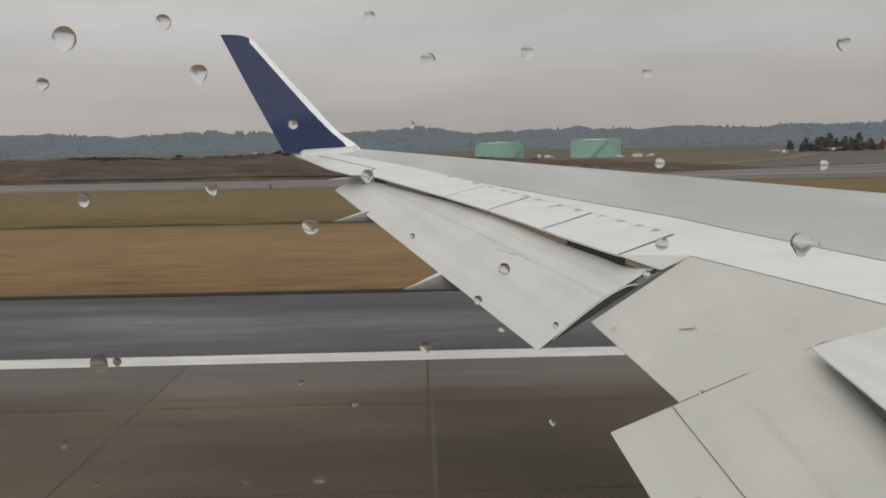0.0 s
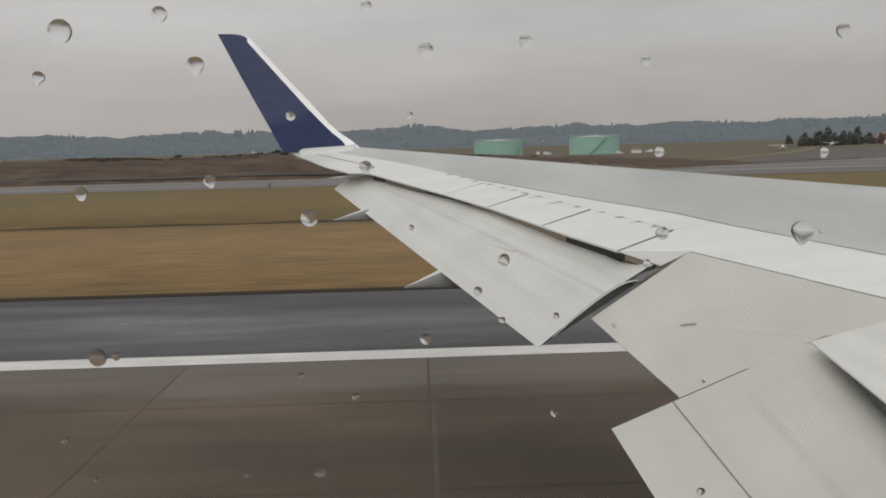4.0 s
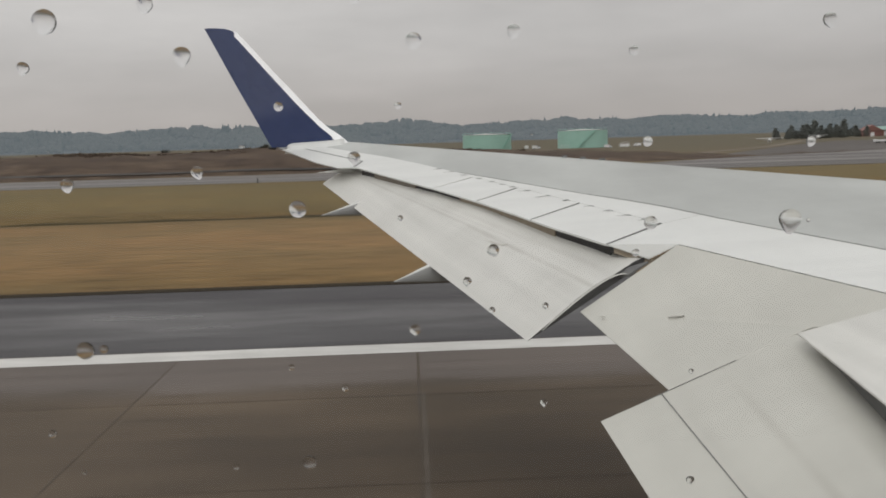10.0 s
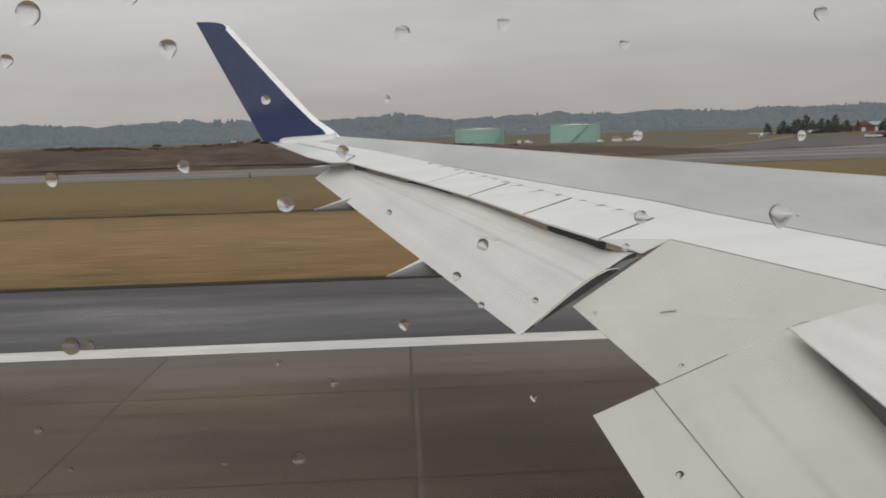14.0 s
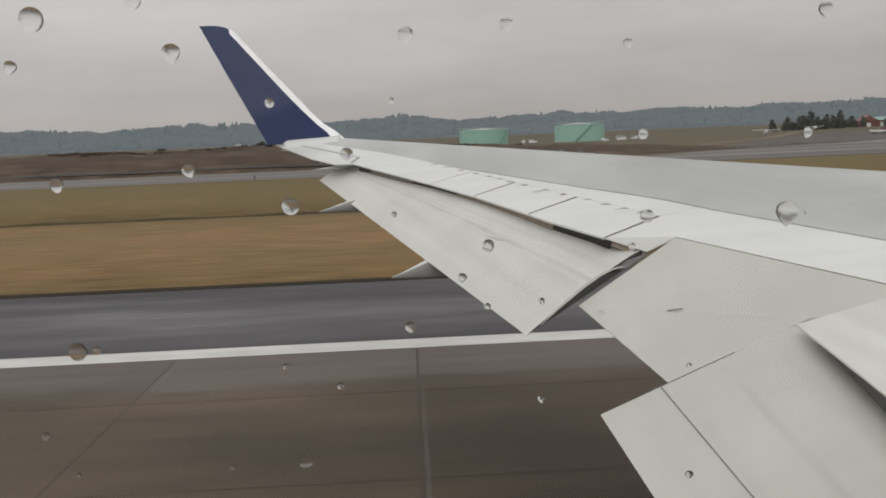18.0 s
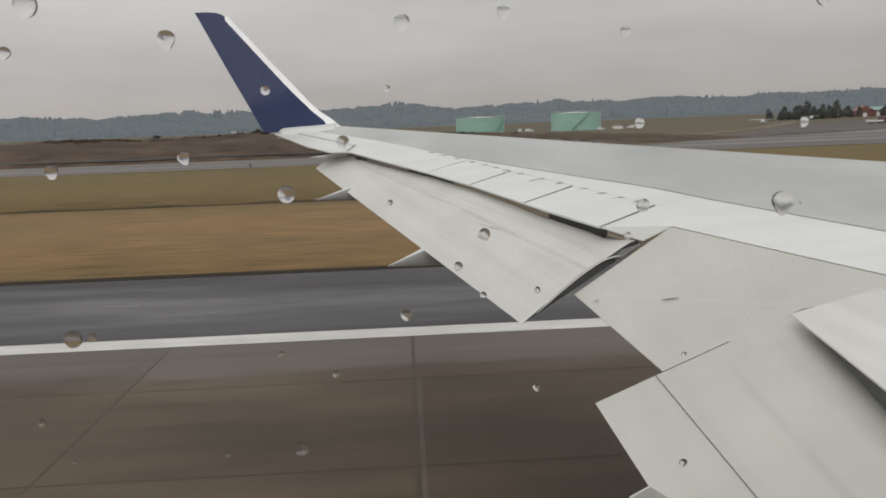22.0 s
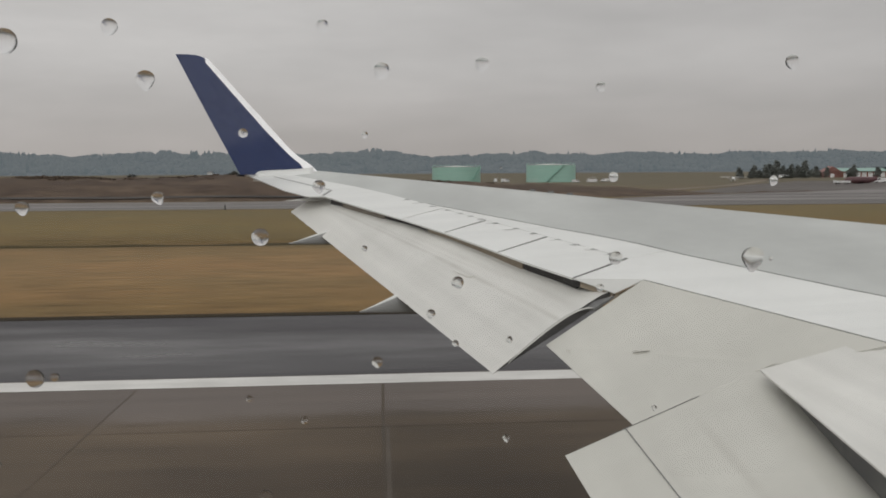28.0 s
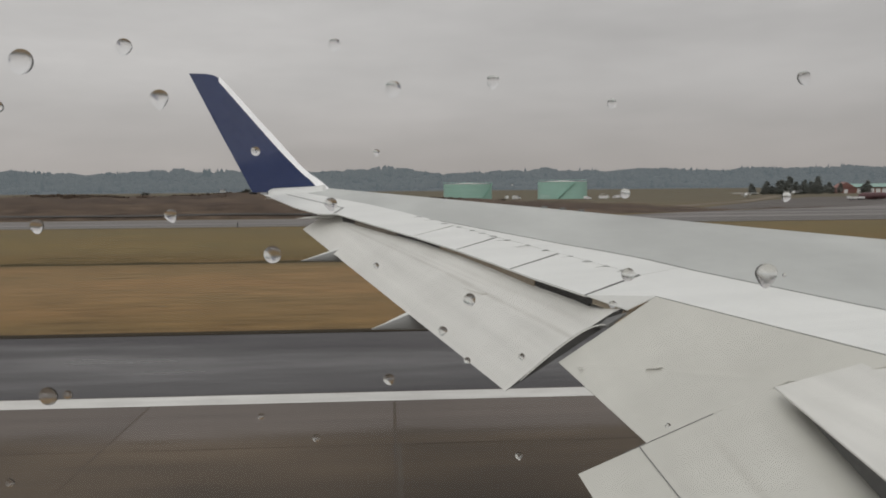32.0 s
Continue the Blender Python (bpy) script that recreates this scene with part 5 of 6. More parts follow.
bush_kinds = [make_bush(s) for s in (3, 8)]
bush_rnd = random.Random(21)
spots = [(-52, 178, 1.1), (-30, 173, 0.9)]
spots += [(-205 - bush_rnd.uniform(0, 130), bush_rnd.uniform(172, 180), bush_rnd.uniform(1.3, 3.0)) for _ in range(16)]
for i, (x, y, s) in enumerate(spots):
    m = Matrix.LocRotScale((x, y, berm_z(x, y) - (0.25 if y > 171 else 0.5)), Euler((0, 0, bush_rnd.uniform(0, 6))), (s * bush_rnd.uniform(0.9, 1.5), s, s * bush_rnd.uniform(0.5, 0.8)))
    if i < 2:
        bush_kinds[i].matrix_basis = m
    else:
        copy_thing(bush_kinds[i % 2], m)


def scrub():
    """Bare brown brush standing all over the bank, too much to count."""
    rnd = random.Random(17)
    verts, faces = [], []
    for _ in range(9000):
        x, d = rnd.uniform(-150, 25), rnd.betavariate(1.1, 1.3)
        y = 155.5 + 24 * d + (18 * min(1, max(0, (x - 20) / 60)))
        clump = noise.noise((x * 0.07, y * 0.12, 4))
        if clump < -0.15 + 0.4 * rnd.random():
            continue
        k = min(1.0, 0.1 + d * 1.25) if d < 0.75 else 1.0
        z = ground_z(y) - 0.35 + berm_profile(x) * k
        h = rnd.uniform(0.15, 0.45) * (1 + clump)
        for _ in range(3):
            a, lean = rnd.uniform(0, 3.14), rnd.uniform(-0.25, 0.25)
            w = rnd.uniform(0.25, 0.7)
            s = len(verts)
            verts += [(x - w * math.cos(a), y - w * math.sin(a), z), (x + w * math.cos(a), y + w * math.sin(a), z),
                      (x + 0.7 * w * math.cos(a) + lean, y + 0.7 * w * math.sin(a), z + h * rnd.uniform(0.6, 1.0)), (x + lean, y, z + h * rnd.uniform(0.9, 1.25)),
                      (x - 0.7 * w * math.cos(a) + lean, y - 0.7 * w * math.sin(a), z + h * rnd.uniform(0.6, 1.0))]
            faces.append((s, s + 1, s + 2, s + 3, s + 4))
    return tagged(raw("scrub", verts, faces, BRUSH), "bare brown winter brush on the earth bank", "scrub", kind="stuff")


scrub()


def make_tree(seed, tall):
    """A dense evergreen: tapered trunk, limbs, and a ragged crown of sprays."""
    rnd = random.Random(seed)
    t = thing("tree", "tall dark evergreen tree at the airfield's far side", "tree", "trees beyond the taxiway")
    bm = bmesh.new()
    cyl(bm, (0, 0, -0.5), (0, 0, tall * 0.9), 0.28, 0.05, 8)
    for k in range(9):
        a, z = rnd.uniform(0, 6.28), tall * (0.15 + 0.08 * k)
        cyl(bm, (0, 0, z), (2.2 * (1 - z / tall) * math.cos(a), 2.2 * (1 - z / tall) * math.sin(a), z + 0.6), 0.08, 0.02, 5)
    part("trunk", bm, BARK, t)
    bm = bmesh.new()
    for k in range(10):
        z = tall * (0.12 + 0.085 * k)
        w = tall * 0.34 * (1 - (k / 11) ** 2.2) * rnd.uniform(0.8, 1.2)
        leafy(bm, (rnd.uniform(-0.6, 0.6), rnd.uniform(-0.6, 0.6), z), (w, w, tall * 0.09), 95, 0.5, rnd, -2)
    part("crown", bm, FAR_NEEDLES, t)
    return t


tree_kinds = [make_tree(4, 11), make_tree(9, 9)]
tree_rnd = random.Random(33)
tree_spots = [(288 + 2.9 * k + tree_rnd.uniform(-2, 2), 645 + tree_rnd.uniform(-9, 9), min(1.35, 0.75 + 0.06 * k) * tree_rnd.uniform(0.8, 1.12)) for k in range(20)]
tree_spots += [(364, 668, 1.2), (369, 672, 1.0), (373, 667, 0.9), (394, 668, 1.3), (399, 671, 1.1), (418, 668, 1.2), (446, 668, 1.1)]
tree_spots += [(368 + tree_rnd.uniform(0, 110), 720 + tree_rnd.uniform(0, 30), tree_rnd.uniform(0.7, 1.2)) for _ in range(10)]
for i, (x, y, s) in enumerate(tree_spots):
    m = Matrix.LocRotScale((x, y, ground_z(y) - 0.1), Euler((0, 0, tree_rnd.uniform(0, 6))), (s, s, s * tree_rnd.uniform(0.85, 1.15)))
    if i < 2:
        tree_kinds[i].matrix_basis = m
    else:
        copy_thing(tree_kinds[i % 2], m)


def grass():
    """Dry blades along the shoulder's edge."""
    rnd = random.Random(12)
    verts, faces = [], []
    for i in range(8000):
        x = rnd.uniform(-19, 12)
        y = 31.1 + rnd.expovariate(3.0)
        h = rnd.uniform(0.02, 0.05)
        a = rnd.uniform(0, 6.28)
        w = rnd.uniform(0.008, 0.02)
        lx, ly = rnd.gauss(0, 0.05), rnd.gauss(0, 0.04)
        z = ground_z(y)
        s = len(verts)
        verts += [(x - w * math.cos(a), y - w * math.sin(a), z), (x + w * math.cos(a), y + w * math.sin(a), z), (x + lx, y + ly, z + h)]
        faces.append((s, s + 1, s + 2))
    return tagged(raw("grass", verts, faces, STRAW), "dry straw-coloured grass at the shoulder's edge", "grass", kind="stuff")


grass()

# ---------------------------------------------------------------- fuel tanks and things on the plain
def make_tank(radius, height):
    t = thing("storage_tank", "pale green round fuel storage tank", "storage tank", "fuel tanks on the plain")
    bm = bmesh.new()
    for k in range(5):
        cyl(bm, (0, 0, height * k / 5), (0, 0, height * (k + 1) / 5 - 0.06), radius + 0.02 * (5 - k), radius + 0.02 * (5 - k), 48)
    part("shell", bm, TANK_GREEN, t, smooth=False)
    part("roof", cyl(bmesh.new(), (0, 0, height - 0.05), (0, 0, height + 0.7), radius + 0.25, 0.6, 48), HOUSE_WALL, t, "pale shallow cone roof")
    bm = bmesh.new()
    for k in range(26):
        a = radians(-92 + 1.6 * k)
        c = Vector((math.cos(a) * (radius + 0.6), math.sin(a) * (radius + 0.6), height * (k + 1) / 26))
        box(bm, c.x - 0.35, c.x + 0.35, c.y - 0.35, c.y + 0.35, c.z - 0.12, c.z + 0.22)
    part("stairway", bm, TANK_DARK, t, "dark green spiral stairway")
    bm = bmesh.new()
    for k in range(24):
        a = 2 * math.pi * k / 24
        cyl(bm, (radius * math.cos(a), radius * math.sin(a), height), (radius * math.cos(a), radius * math.sin(a), height + 1.1), 0.05, 0.05, 5)
        b = a + 2 * math.pi / 24
        cyl(bm, (radius * math.cos(a), radius * math.sin(a), height + 1.1), (radius * math.cos(b), radius * math.sin(b), height + 1.1), 0.04, 0.04, 5)
    part("top_rail", bm, TANK_GREEN, t)
    return t


tank = make_tank(15.3, 10.0)
tank.matrix_basis = pose(48.3, 525, ground_z(525) - 0.1, 0, 0, 30)
copy_thing(tank, Matrix.LocRotScale((109.3, 525, ground_z(525) - 0.1), Euler((0, 0, -0.35)), (1.02, 1.02, 1.1)))


def make_van():
    v = thing("van", "white van parked by the fuel tanks", "van", "vehicles on the plain")
    bm = bmesh.new()
    outline = [(-2.6, 0.4), (2.5, 0.4), (2.6, 1.1), (1.9, 1.3), (1.3, 2.2), (-2.5, 2.3), (-2.6, 2.1)]
    sides = [[bm.verts.new((x, y, z)) for x, z in outline] for y in (-0.95, 0.95)]
    bm.faces.new(sides[0])
    bm.faces.new(sides[1][::-1])
    for i in range(len(outline)):
        j = (i + 1) % len(outline)
        bm.faces.new((sides[0][i], sides[1][i], sides[1][j], sides[0][j]))
    part("body", bm, VEHICLE_WHITE, v)
    boxed("windscreen", (1.35, 1.86, -0.85, 0.85, 1.38, 2.05), DARK_GLASS, v)
    for y in (-0.97, 0.97):
        boxed("side_window", (0.3, 1.3, y - 0.01, y + 0.01, 1.35, 2.0), DARK_GLASS, v)
        for x in (-1.6, 1.6):
            part("wheel", cyl(bmesh.new(), (x, y - 0.12, 0.36), (x, y + 0.05, 0.36), 0.36, 0.36, 14), TYRE, v)
    return v


van = make_van()
van.matrix_basis = pose(79, 520, ground_z(520), 0, 0, 15)
for x, y, a, k in ((143, 520, 180, 0.9), (228, 362, 170, 1.0), (74, 530, 90, 1.0), (112, 468, 0, 0.8)):
    copy_thing(van, Matrix.LocRotScale((x, y, ground_z(y)), Euler((0, 0, radians(a))), (k, k, k)))


def make_post(tall, label, name, group):
    p = thing(name, label, "light post", group)
    part("stake", cyl(bmesh.new(), (0, 0, -0.2), (0, 0, tall * 0.85), 0.05, 0.05, 8), HOUSE_WALL, p)
    part("lamp", cyl(bmesh.new(), (0, 0, tall * 0.8), (0, 0, tall), 0.11, 0.08, 10), VEHICLE_WHITE, p, "white lamp head")
    return p


post = make_post(1.0, "short white light on a stake", "marker_light", "marker lights before the tank")
post.matrix_basis = pose(86, 480, ground_z(480))
for k in range(1, 5):
    copy_thing(post, Matrix.LocRotScale((86 + 1.5 * k, 480 + 0.4 * k, ground_z(480)), Euler((0, 0, 0)), (2.0, 2.0, 2.4)))


def make_edge_light():
    e = thing("edge_light", "small runway edge light on a white base plate", "runway light", "runway edge lights")
    part("base_plate", cyl(bmesh.new(), (0, 0, 0), (0, 0, 0.03), 0.22, 0.21, 16), VEHICLE_WHITE, e, "round white base plate")
    part("stem", cyl(bmesh.new(), (0, 0, 0.03), (0, 0, 0.26), 0.03, 0.03, 8), SIGN_YELLOW, e, "yellow stem")
    part("lens", cyl(bmesh.new(), (0, 0, 0.25), (0, 0, 0.36), 0.07, 0.045, 12), DARK_GLASS, e, "clear lens cap")
    return e


edge_light = make_edge_light()
edge_light.matrix_basis = pose(-45, 24.6, -0.012)
for k in range(-4, 14):
    if k != -1:
        copy_thing(edge_light, pose(15 + 60 * k, 24.6, -0.012))

marker = thing("taxiway_marker", "small dark marker post beside the far taxiway", "marker post")
part("post", cyl(bmesh.new(), (0, 0, -0.1), (0, 0, 0.55), 0.08, 0.08, 10), METAL_DARK, marker)
part("cap", cyl(bmesh.new(), (0, 0, 0.55), (0, 0, 0.68), 0.13, 0.10, 10), METAL_DARK, marker)
marker.matrix_basis = pose(-22, 119, ground_z(119))


def make_sign():
    s = thing("taxiway_sign", "yellow and black taxiway sign on short legs", "airfield sign")
    boxed("yellow_panel", (-2.0, 0.2, -0.1, 0.1, 0.25, 0.95), SIGN_YELLOW, s, "yellow sign face", 0.02)
    boxed("black_panel", (0.22, 2.2, -0.1, 0.1, 0.25, 1.0), METAL_DARK, s, "black sign face", 0.02)
    for k in range(4):
        boxed("character_bar", (-1.8 + 0.5 * k, -1.5 + 0.5 * k, -0.112, -0.1, 0.42, 0.72), METAL_DARK, s, "dark unreadable character")
    for x in (-1.7, 0.2, 1.9):
        part("leg", cyl(bmesh.new(), (x, 0, -0.1), (x, 0, 0.26), 0.04, 0.04, 8), METAL_DARK, s)
    return s


sign = make_sign()
sign.matrix_basis = pose(-307, 72, -0.02)
copy_thing(sign, pose(360, 70, -0.02))

board = thing("distance_board", "dark edge-on distance board on a concrete pad", "airfield sign")
boxed("board", (-0.15, 0.15, -0.6, 0.6, 0.25, 1.5), METAL_DARK, board, bevel=0.02)
boxed("pad", (-1.4, 1.4, -0.5, 0.5, -0.1, 0.06), HOUSE_WALL, board, "pale concrete pad", 0.02)
boxed("mat", (-2.8, 2.8, -1.5, 1.5, -0.1, 0.01), ASPHALT, board, "dark asphalt surround")
board.matrix_basis = pose(131, 40, ground_z(40) + 0.02)
tagged(flat("drain_slab", 116, 138, 26.4, 30.9, 0.02, CONCRETE_EDGE, None, 0.1, "", 0.02), "pale concrete drain slab in the shoulder", "slab", kind="structure")
tagged(part("service_road", plate(bmesh.new(), [(118, 70, -0.02), (205, 70, -0.02), (205, 72.5, -0.02), (124, 72.5, -0.02), (156, 120.9, -0.02), (149, 120.9, -0.02)], 0.2, 0), FAR_ASPHALT),
       "narrow pale service road across the turf", "road", kind="structure")

def bare_patch(x, y, wide, deep, seed):
    """A ragged patch of pale bare soil on the plain."""
    rnd = random.Random(seed)
    pts = []
    for k in range(18):
        a = 2 * math.pi * k / 18
        r = rnd.uniform(0.7, 1.15)
        px, py = x + wide * r * math.cos(a), y + deep * r * math.sin(a)
        pts.append((px, py, ground_z(py) + 0.03))
    return tagged(part("bare_soil", plate(bmesh.new(), pts, 0.05, 0), SAND), "ragged patch of pale bare soil", "soil", kind="structure")


for x, y, wide, deep, seed in ((81, 505, 9, 7, 1), (20, 400, 30, 6, 2), (120, 330, 40, 3.5, 3), (60, 470, 18, 4, 5), (140, 490, 22, 5, 6), (230, 400, 34, 5, 8)):
    bare_patch(x, y, wide, deep, seed)

# grounded aircraft used for drills
def make_hulk(label, mat):
    h = thing("parked_aircraft", label, "aircraft")
    bm = bmesh.new()
    prev = None
    for x, r in ((-9, 0.5), (-7.5, 1.1), (-4, 1.7), (2, 1.8), (6, 1.7), (8.2, 1.2), (9, 0.4)):
        ring = [bm.verts.new((x, r * math.cos(a), 2.1 + r * math.sin(a) + (0.5 if x < -6 else 0))) for a in [2 * math.pi * s / 14 for s in range(14)]]
        if prev:
            for s in range(14):
                bm.faces.new((prev[s], prev[(s + 1) % 14], ring[(s + 1) % 14], ring[s]))
        else:
            bm.faces.new(ring[::-1])
        prev = ring
    bm.faces.new(prev)
    part("fuselage", bm, mat, h, smooth=True)
    part("tail_fin", plate(bmesh.new(), [(-8.8, 0, 2.6), (-6.2, 0, 3.2), (-7.9, 0, 4.4), (-9.0, 0, 4.4)], 0.2, 0, (0, 1, 0)), mat, h)
    for sgn in (1, -1):
        part("wing", plate(bmesh.new(), [(-1, sgn * 1.2, 1.8), (2, sgn * 1.2, 1.8), (1.2, sgn * 9, 2.1), (0, sgn * 9, 2.1)], 0.2, 0), mat, h)
        part("wheel", cyl(bmesh.new(), (0.5, sgn * 1.6 - 0.15, 0.4), (0.5, sgn * 1.6 + 0.15, 0.4), 0.4, 0.4, 12), TYRE, h)
    return h


make_hulk("dark weathered aircraft hulk parked on tarmac", METAL_DARK).matrix_basis = pose(264, 341, ground_z(341), 0, 0, 180)
make_hulk("weathered maroon aircraft hulk parked on dark tarmac", MAROON).matrix_basis = Matrix.LocRotScale((197, 326, ground_z(326) - 0.1), Euler((0, 0, math.pi)), (0.78, 0.62, 0.8))


def make_trailer():
    """A long low white flatbed trailer."""
    t = thing("flatbed_trailer", "long low white trailer beside the maroon hulk", "trailer")
    boxed("deck", (-3.2, 3.2, -1.1, 1.1, 0.65, 1.35), VEHICLE_WHITE, t, bevel=0.08)
    boxed("front_panel", (-3.25, -3.05, -1.1, 1.1, 1.3, 1.6), VEHICLE_WHITE, t)
    for x in (-1.9, 1.9):
        for y in (-0.9, 0.9):
            part("wheel", cyl(bmesh.new(), (x, y - 0.12, 0.36), (x, y + 0.12, 0.36), 0.36, 0.36, 14), TYRE, t)
    return t


make_trailer().matrix_basis = pose(186, 321, ground_z(321), 0, 0, 4)


def make_light_aircraft():
    """A small high-wing aeroplane: cabin, strutted wing, tail and fixed wheels."""
    a = thing("light_aircraft", "small white high-wing aeroplane parked on the plain", "aircraft", "light aircraft on the plain")
    bm = bmesh.new()
    prev = None
    for x, w, lo, hi in ((-4.6, 0.12, 1.25, 1.55), (-3.0, 0.3, 0.95, 1.6), (-0.6, 0.58, 0.65, 2.1), (0.9, 0.58, 0.62, 2.1), (1.6, 0.52, 0.65, 1.55), (2.7, 0.42, 0.75, 1.45), (3.0, 0.2, 0.95, 1.25)):
        ring = [bm.verts.new((x, w * sy, lo + (hi - lo) * k)) for sy, k in ((-0.7, 0), (-1, 0.25), (-1, 0.75), (-0.7, 1), (0.7, 1), (1, 0.75), (1, 0.25), (0.7, 0))]
        if prev:
            for s in range(8):
                bm.faces.new((prev[s], prev[(s + 1) % 8], ring[(s + 1) % 8], ring[s]))
        else:
            bm.faces.new(ring[::-1])
        prev = ring
    bm.faces.new(prev)
    part("fuselage", bm, VEHICLE_WHITE, a)
    boxed("wing", (-0.6, 0.95, -5.3, 5.3, 2.1, 2.26), VEHICLE_WHITE, a, bevel=0.05)
    boxed("tailplane", (-4.6, -3.8, -1.7, 1.7, 1.42, 1.5), VEHICLE_WHITE, a, bevel=0.02)
    part("tail_fin", plate(bmesh.new(), [(-4.7, -0.05, 1.5), (-3.4, -0.05, 1.5), (-4.2, -0.05, 2.7), (-4.9, -0.05, 2.7)], 0.1, 0, (0, 1, 0)), VEHICLE_WHITE, a)
    boxed("cabin_window", (-0.5, 0.85, -0.6, 0.6, 1.55, 1.95), DARK_GLASS, a)
    part("spinner", cyl(bmesh.new(), (2.95, 0, 1.1), (3.3, 0, 1.1), 0.18, 0.03, 10), METAL_DARK, a)
    for y in (-1, 1):
        part("strut", cyl(bmesh.new(), (0.3, 0.55 * y, 0.8), (0.3, 2.7 * y, 2.12), 0.04, 0.04, 6), VEHICLE_WHITE, a)
        part("wheel", cyl(bmesh.new(), (0.1, 1.1 * y - 0.08, 0.22), (0.1, 1.1 * y + 0.08, 0.22), 0.22, 0.22, 12), TYRE, a)
        part("gear_leg", cyl(bmesh.new(), (0.1, 0.4 * y, 0.75), (0.1, 1.1 * y, 0.25), 0.05, 0.04, 6), VEHICLE_WHITE, a)
    part("wheel", cyl(bmesh.new(), (2.4, -0.07, 0.2), (2.4, 0.07, 0.2), 0.2, 0.2, 12), TYRE, a)
    part("gear_leg", cyl(bmesh.new(), (2.4, 0, 0.25), (2.4, 0, 0.85), 0.05, 0.05, 6), VEHICLE_WHITE, a)
    return a


light_plane = make_light_aircraft()
light_plane.matrix_basis = Matrix.LocRotScale((185, 422, ground_z(422)), Euler((0, 0, 1.2)), (1.25, 1.25, 1.3))
copy_thing(light_plane, pose(299, 600, ground_z(600), 0, 0, 80))


def make_shelter():
    """A white fabric hoop shelter, open at its ends."""
    h = thing("hoop_shelter", "white arched fabric shelter near the fuel tank", "shelter")
    bm = bmesh.new()
    n = 14
    rows = [[bm.verts.new((r * math.cos(math.pi * k / n), y, 0.85 * r * math.sin(math.pi * k / n))) for k in range(n + 1)] for y, r in ((-3, 3.7), (3, 3.7), (3, 3.55), (-3, 3.55))]
    for a, b in zip(rows, rows[1:] + rows[:1]):
        for k in range(n):
            bm.faces.new((a[k], a[k + 1], b[k + 1], b[k]))
    part("cover", bm, VEHICLE_WHITE, h)
    boxed("end_panel", (-2.9, 2.9, -2.7, -2.6, 0, 1.9), VEHICLE_WHITE, h, "white end panel")
    return h


make_shelter().matrix_basis = pose(135, 520, ground_z(520) - 0.05, 0, 0, -14)


def red_hall():
    h = thing("red_hall", "faded red gabled hall among trees", "building")
    boxed("wall", (-7.5, 7.5, -5, 5, -0.5, 5.0), RED_CLADDING, h)
    bm = bmesh.new()
    ends = [[bm.verts.new(q) for q in ((-8.2, y, 4.8), (8.2, y, 4.8), (0, y, 9.4))] for y in (-5.6, 5.6)]
    bm.faces.new(ends[0])
    bm.faces.new(ends[1][::-1])
    for i in range(3):
        j = (i + 1) % 3
        bm.faces.new((ends[0][i], ends[1][i], ends[1][j], ends[0][j]))
    part("roof", bm, RED_CLADDING, h)
    boxed("door", (-1.6, 1.6, -5.1, -4.99, 0, 3.2), VEHICLE_WHITE, h, "white door")
    return h


red_hall().matrix_basis = pose(384, 682, ground_z(682), 0, 0, -6)


def fire_station():
    f = thing("fire_station", "long low station with green metal roof and white bay doors", "building")
    w = boxed("wall", (0, 52, 0, 14, -0.5, 5.2), BRICK_RED, f, "red-brown brick wall")
    for k in range(7):
        boxed("bay_door", (2.0 + 5.6 * k, 6.2 + 5.6 * k, -0.1, 0.02, 0, 4.0), VEHICLE_WHITE, w, "white roller bay door")
    part("roof", plate(bmesh.new(), [(-1, -1.5, 5.2), (42, -1.5, 5.2), (42, 7, 8.0), (-1, 7, 8.0)], 0.25, 0), GREEN_ROOF, f, "pale green metal roof")
    part("roof", plate(bmesh.new(), [(-1, 7, 8.0), (42, 7, 8.0), (42, 15.5, 5.2), (-1, 15.5, 5.2)], 0.25, 0), GREEN_ROOF, f, "pale green metal roof")
    boxed("annex", (52, 74, 2, 14, -0.5, 4.2), HOUSE_WALL, f, "pale annex wall")
    part("annex_roof", plate(bmesh.new(), [(42.2, -1, 5.0), (75, 0.5, 4.3), (75, 15, 6.2), (42.2, 15, 6.8)], 0.25, 0), GREEN_ROOF, f, "pale green metal roof")
    boxed("clerestory", (42, 54, 3, 12, 5.0, 8.6), DARK_GLASS, f, "dark clerestory windows")
    return f


fire_station().matrix_basis = pose(400, 692, ground_z(692))


def make_house():
    h = thing("house", "small pale house among hillside trees", "house", "houses on the far hills")
    boxed("wall", (-9, 9, -5, 5, -3, 6), HOUSE_WALL, h)
    bm = bmesh.new()
    ends = [[bm.verts.new(p) for p in ((x, -6, 5.6), (x, 6, 5.6), (x, 0, 9.5))] for x in (-10, 10)]
    bm.faces.new(ends[0])
    bm.faces.new(ends[1][::-1])
    for i in range(3):
        j = (i + 1) % 3
        bm.faces.new((ends[0][i], ends[1][i], ends[1][j], ends[0][j]))
    part("roof", bm, HOUSE_ROOF, h)
    for x in (-5, 0, 5):
        boxed("window", (x - 1, x + 1, -5.12, -5.0, 1.5, 3.5), DARK_GLASS, h)
    return h


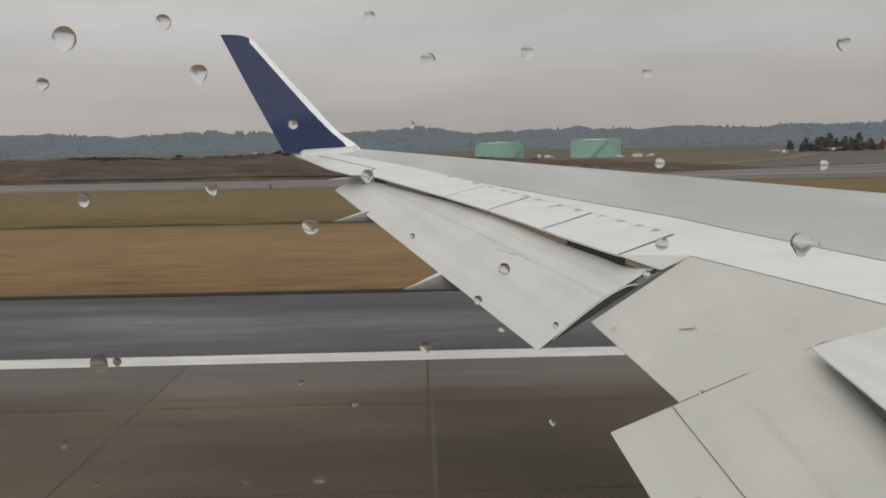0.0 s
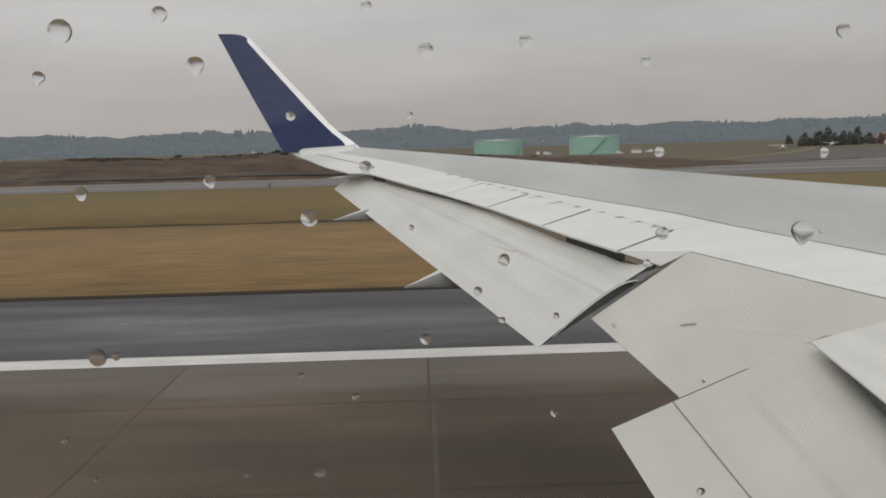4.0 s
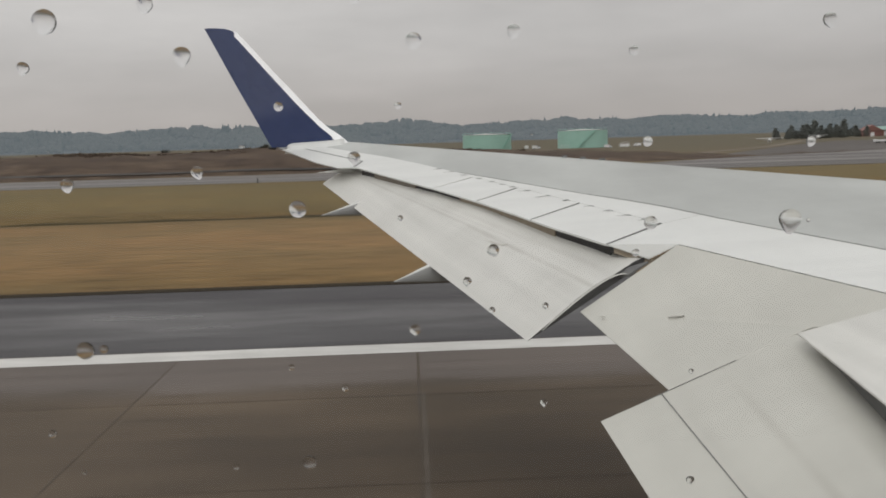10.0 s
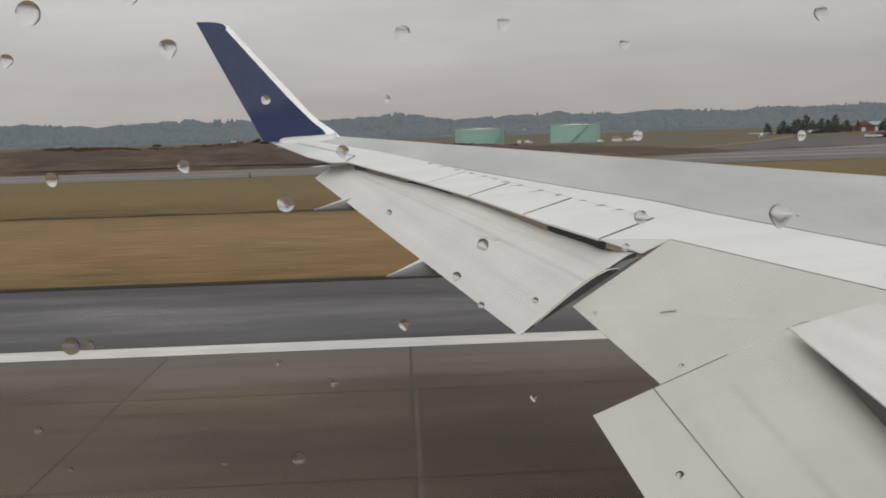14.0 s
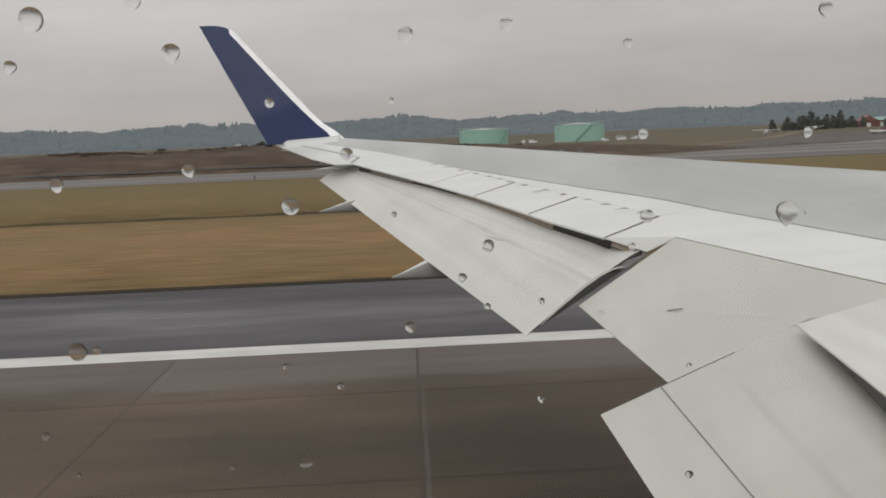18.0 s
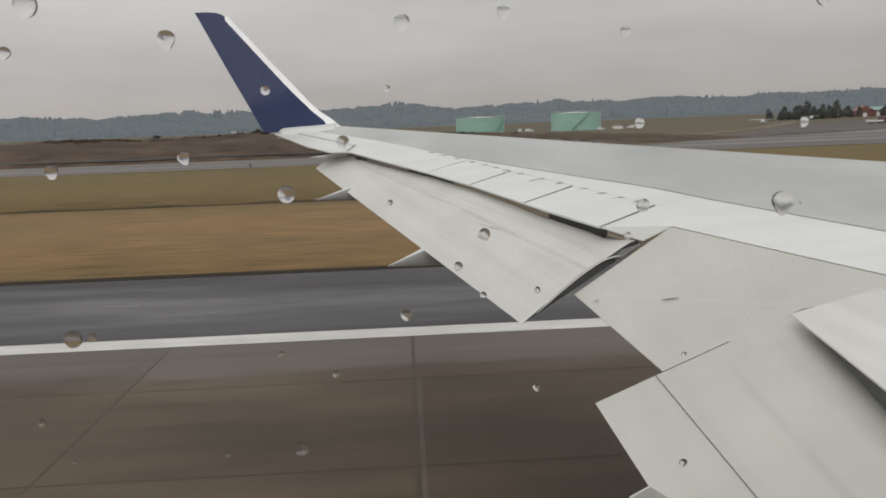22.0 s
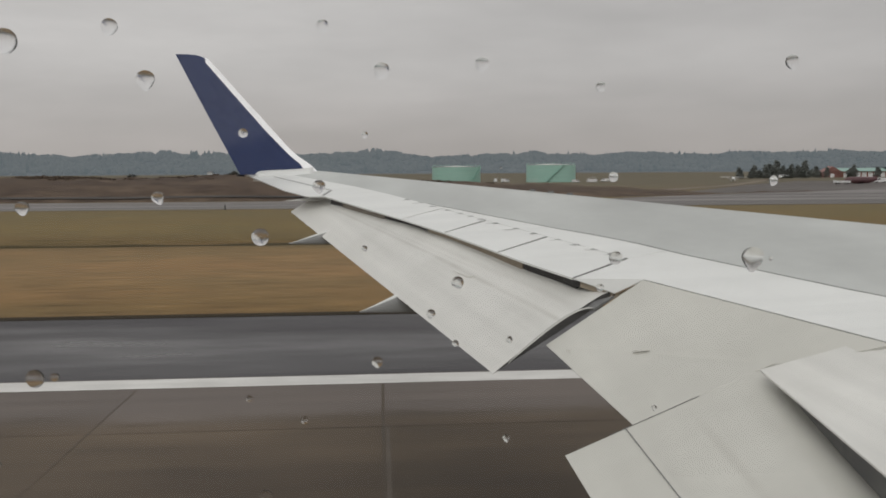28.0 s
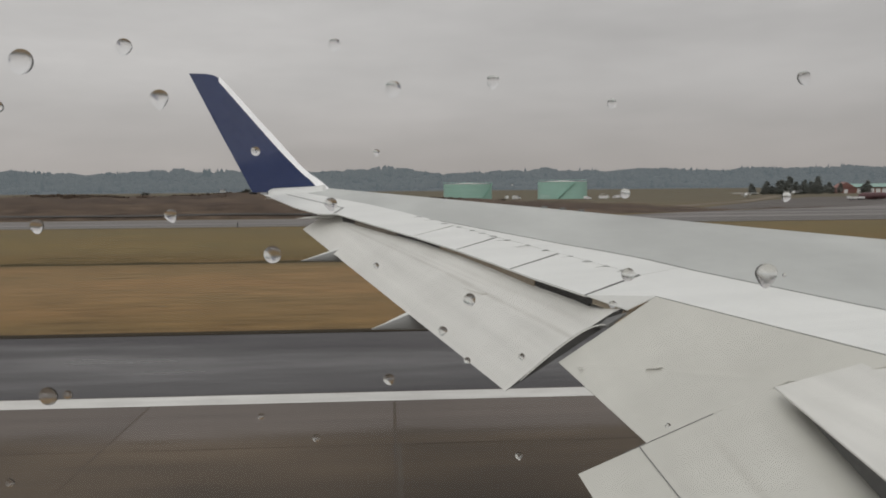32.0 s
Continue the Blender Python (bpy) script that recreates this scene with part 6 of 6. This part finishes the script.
house = make_house()
house_rnd = random.Random(14)
for i in range(34):
    x, y = house_rnd.uniform(-1150, 1500), house_rnd.uniform(2015, 2180)
    k = 0.12 * min(1, max(0, (y - 2000) / 60)) + 0.2 * min(1, max(0, (y - 2060) / 75)) + 0.3 * min(1, max(0, (y - 2135) / 77))
    s = house_rnd.uniform(0.45, 0.9)
    m = Matrix.LocRotScale((x, y, -3 + (hill_top(x) + 3) * k + 1.5), Euler((0, 0, house_rnd.uniform(-0.6, 0.6))), (s * house_rnd.uniform(0.8, 1.6), s, s))
    if i:
        copy_thing(house, m)
    else:
        house.matrix_basis = m

# ---------------------------------------------------------------- the slabs beside the aircraft, piece by piece
def slab_mesh(wide):
    me = bpy.data.meshes.new("concrete_slab")
    bm = plate(bmesh.new(), [(0, 0, 0), (SLAB - GAP, 0, 0), (SLAB - GAP, wide - GAP, 0), (0, wide - GAP, 0)], 0.03, 0.002)
    bmesh.ops.recalc_face_normals(bm, faces=bm.faces)
    bm.to_mesh(me)
    bm.free()
    return me


for a, b, mat in ((EDGE, 17.1, CONCRETE), (17.1, 12.5, CONCRETE), (12.5, 7.9, CONCRETE)):
    me = slab_mesh(a - b)
    me.materials.append(mat)
    for i in range(-NEAR, NEAR):
        ob = new("concrete_slab", me)
        ob.parent = runway
        ob.location = (i * SLAB + GAP, b + GAP, 0)
runway_rest()

def joint_strip(name, pts, half, mat, label, seed, lift):
    """A sealed joint with a ragged edge, lying on the slabs along x or y."""
    rnd = random.Random(seed)
    (xa, ya), (xb, yb) = pts
    n = max(8, int(math.hypot(xb - xa, yb - ya) / 0.25))
    ux, uy = (xb - xa) / n, (yb - ya) / n
    l = math.hypot(ux, uy)
    verts, faces = [], []
    for i in range(n + 1):
        x, y = xa + ux * i, ya + uy * i
        a, b = half * rnd.uniform(0.85, 1.15), half * rnd.uniform(0.85, 1.15)
        verts += [(x - uy / l * a, y + ux / l * a, lift), (x + uy / l * b, y - ux / l * b, lift)]
    for i in range(n):
        faces.append((2 * i, 2 * i + 1, 2 * i + 3, 2 * i + 2))
    return raw(name, verts, faces, mat, runway, label)


for i in range(-NEAR, NEAR + 1):
    joint_strip("joint_seal", ((i * SLAB, 7.9), (i * SLAB, 20.69)), 0.018 if i % 2 else 0.034, JOINT, "dark sealed joint between slabs", 40 + i, 0.0042)
    if i % 2 == 0:
        joint_strip("joint_mortar", ((i * SLAB + 0.09, 7.9), (i * SLAB + 0.09, 17.2)), 0.045, SPALL, "pale mortar beside a joint", 80 + i, 0.0036)
for y in (17.1, 12.5):
    joint_strip("joint_seal", ((-NEAR * SLAB, y), (NEAR * SLAB, y)), 0.013, JOINT, "dark sealed joint between slabs", 7, 0.0046)

# far down the runway: a yellow painted disc by the edge line and the filled trench beside it
disc = bmesh.new()
disc.faces.new([disc.verts.new((138 + 1.5 * math.cos(2 * math.pi * k / 40), 17.6 + 1.5 * math.sin(2 * math.pi * k / 40), 0.012)) for k in range(40)])
part("yellow_disc", disc, LINE_YELLOW, runway, "yellow painted disc beside the edge line")
flat("trench_fill", 136.6, 137.6, 8.0, 20.6, 0.008, SPALL, runway, 0.006, "pale filled trench across the slabs")
flat("trench_fill", 136.6, 137.6, 21.8, 26.2, 0.004, SPALL, runway, 0.01, "pale filled trench across the shoulder")
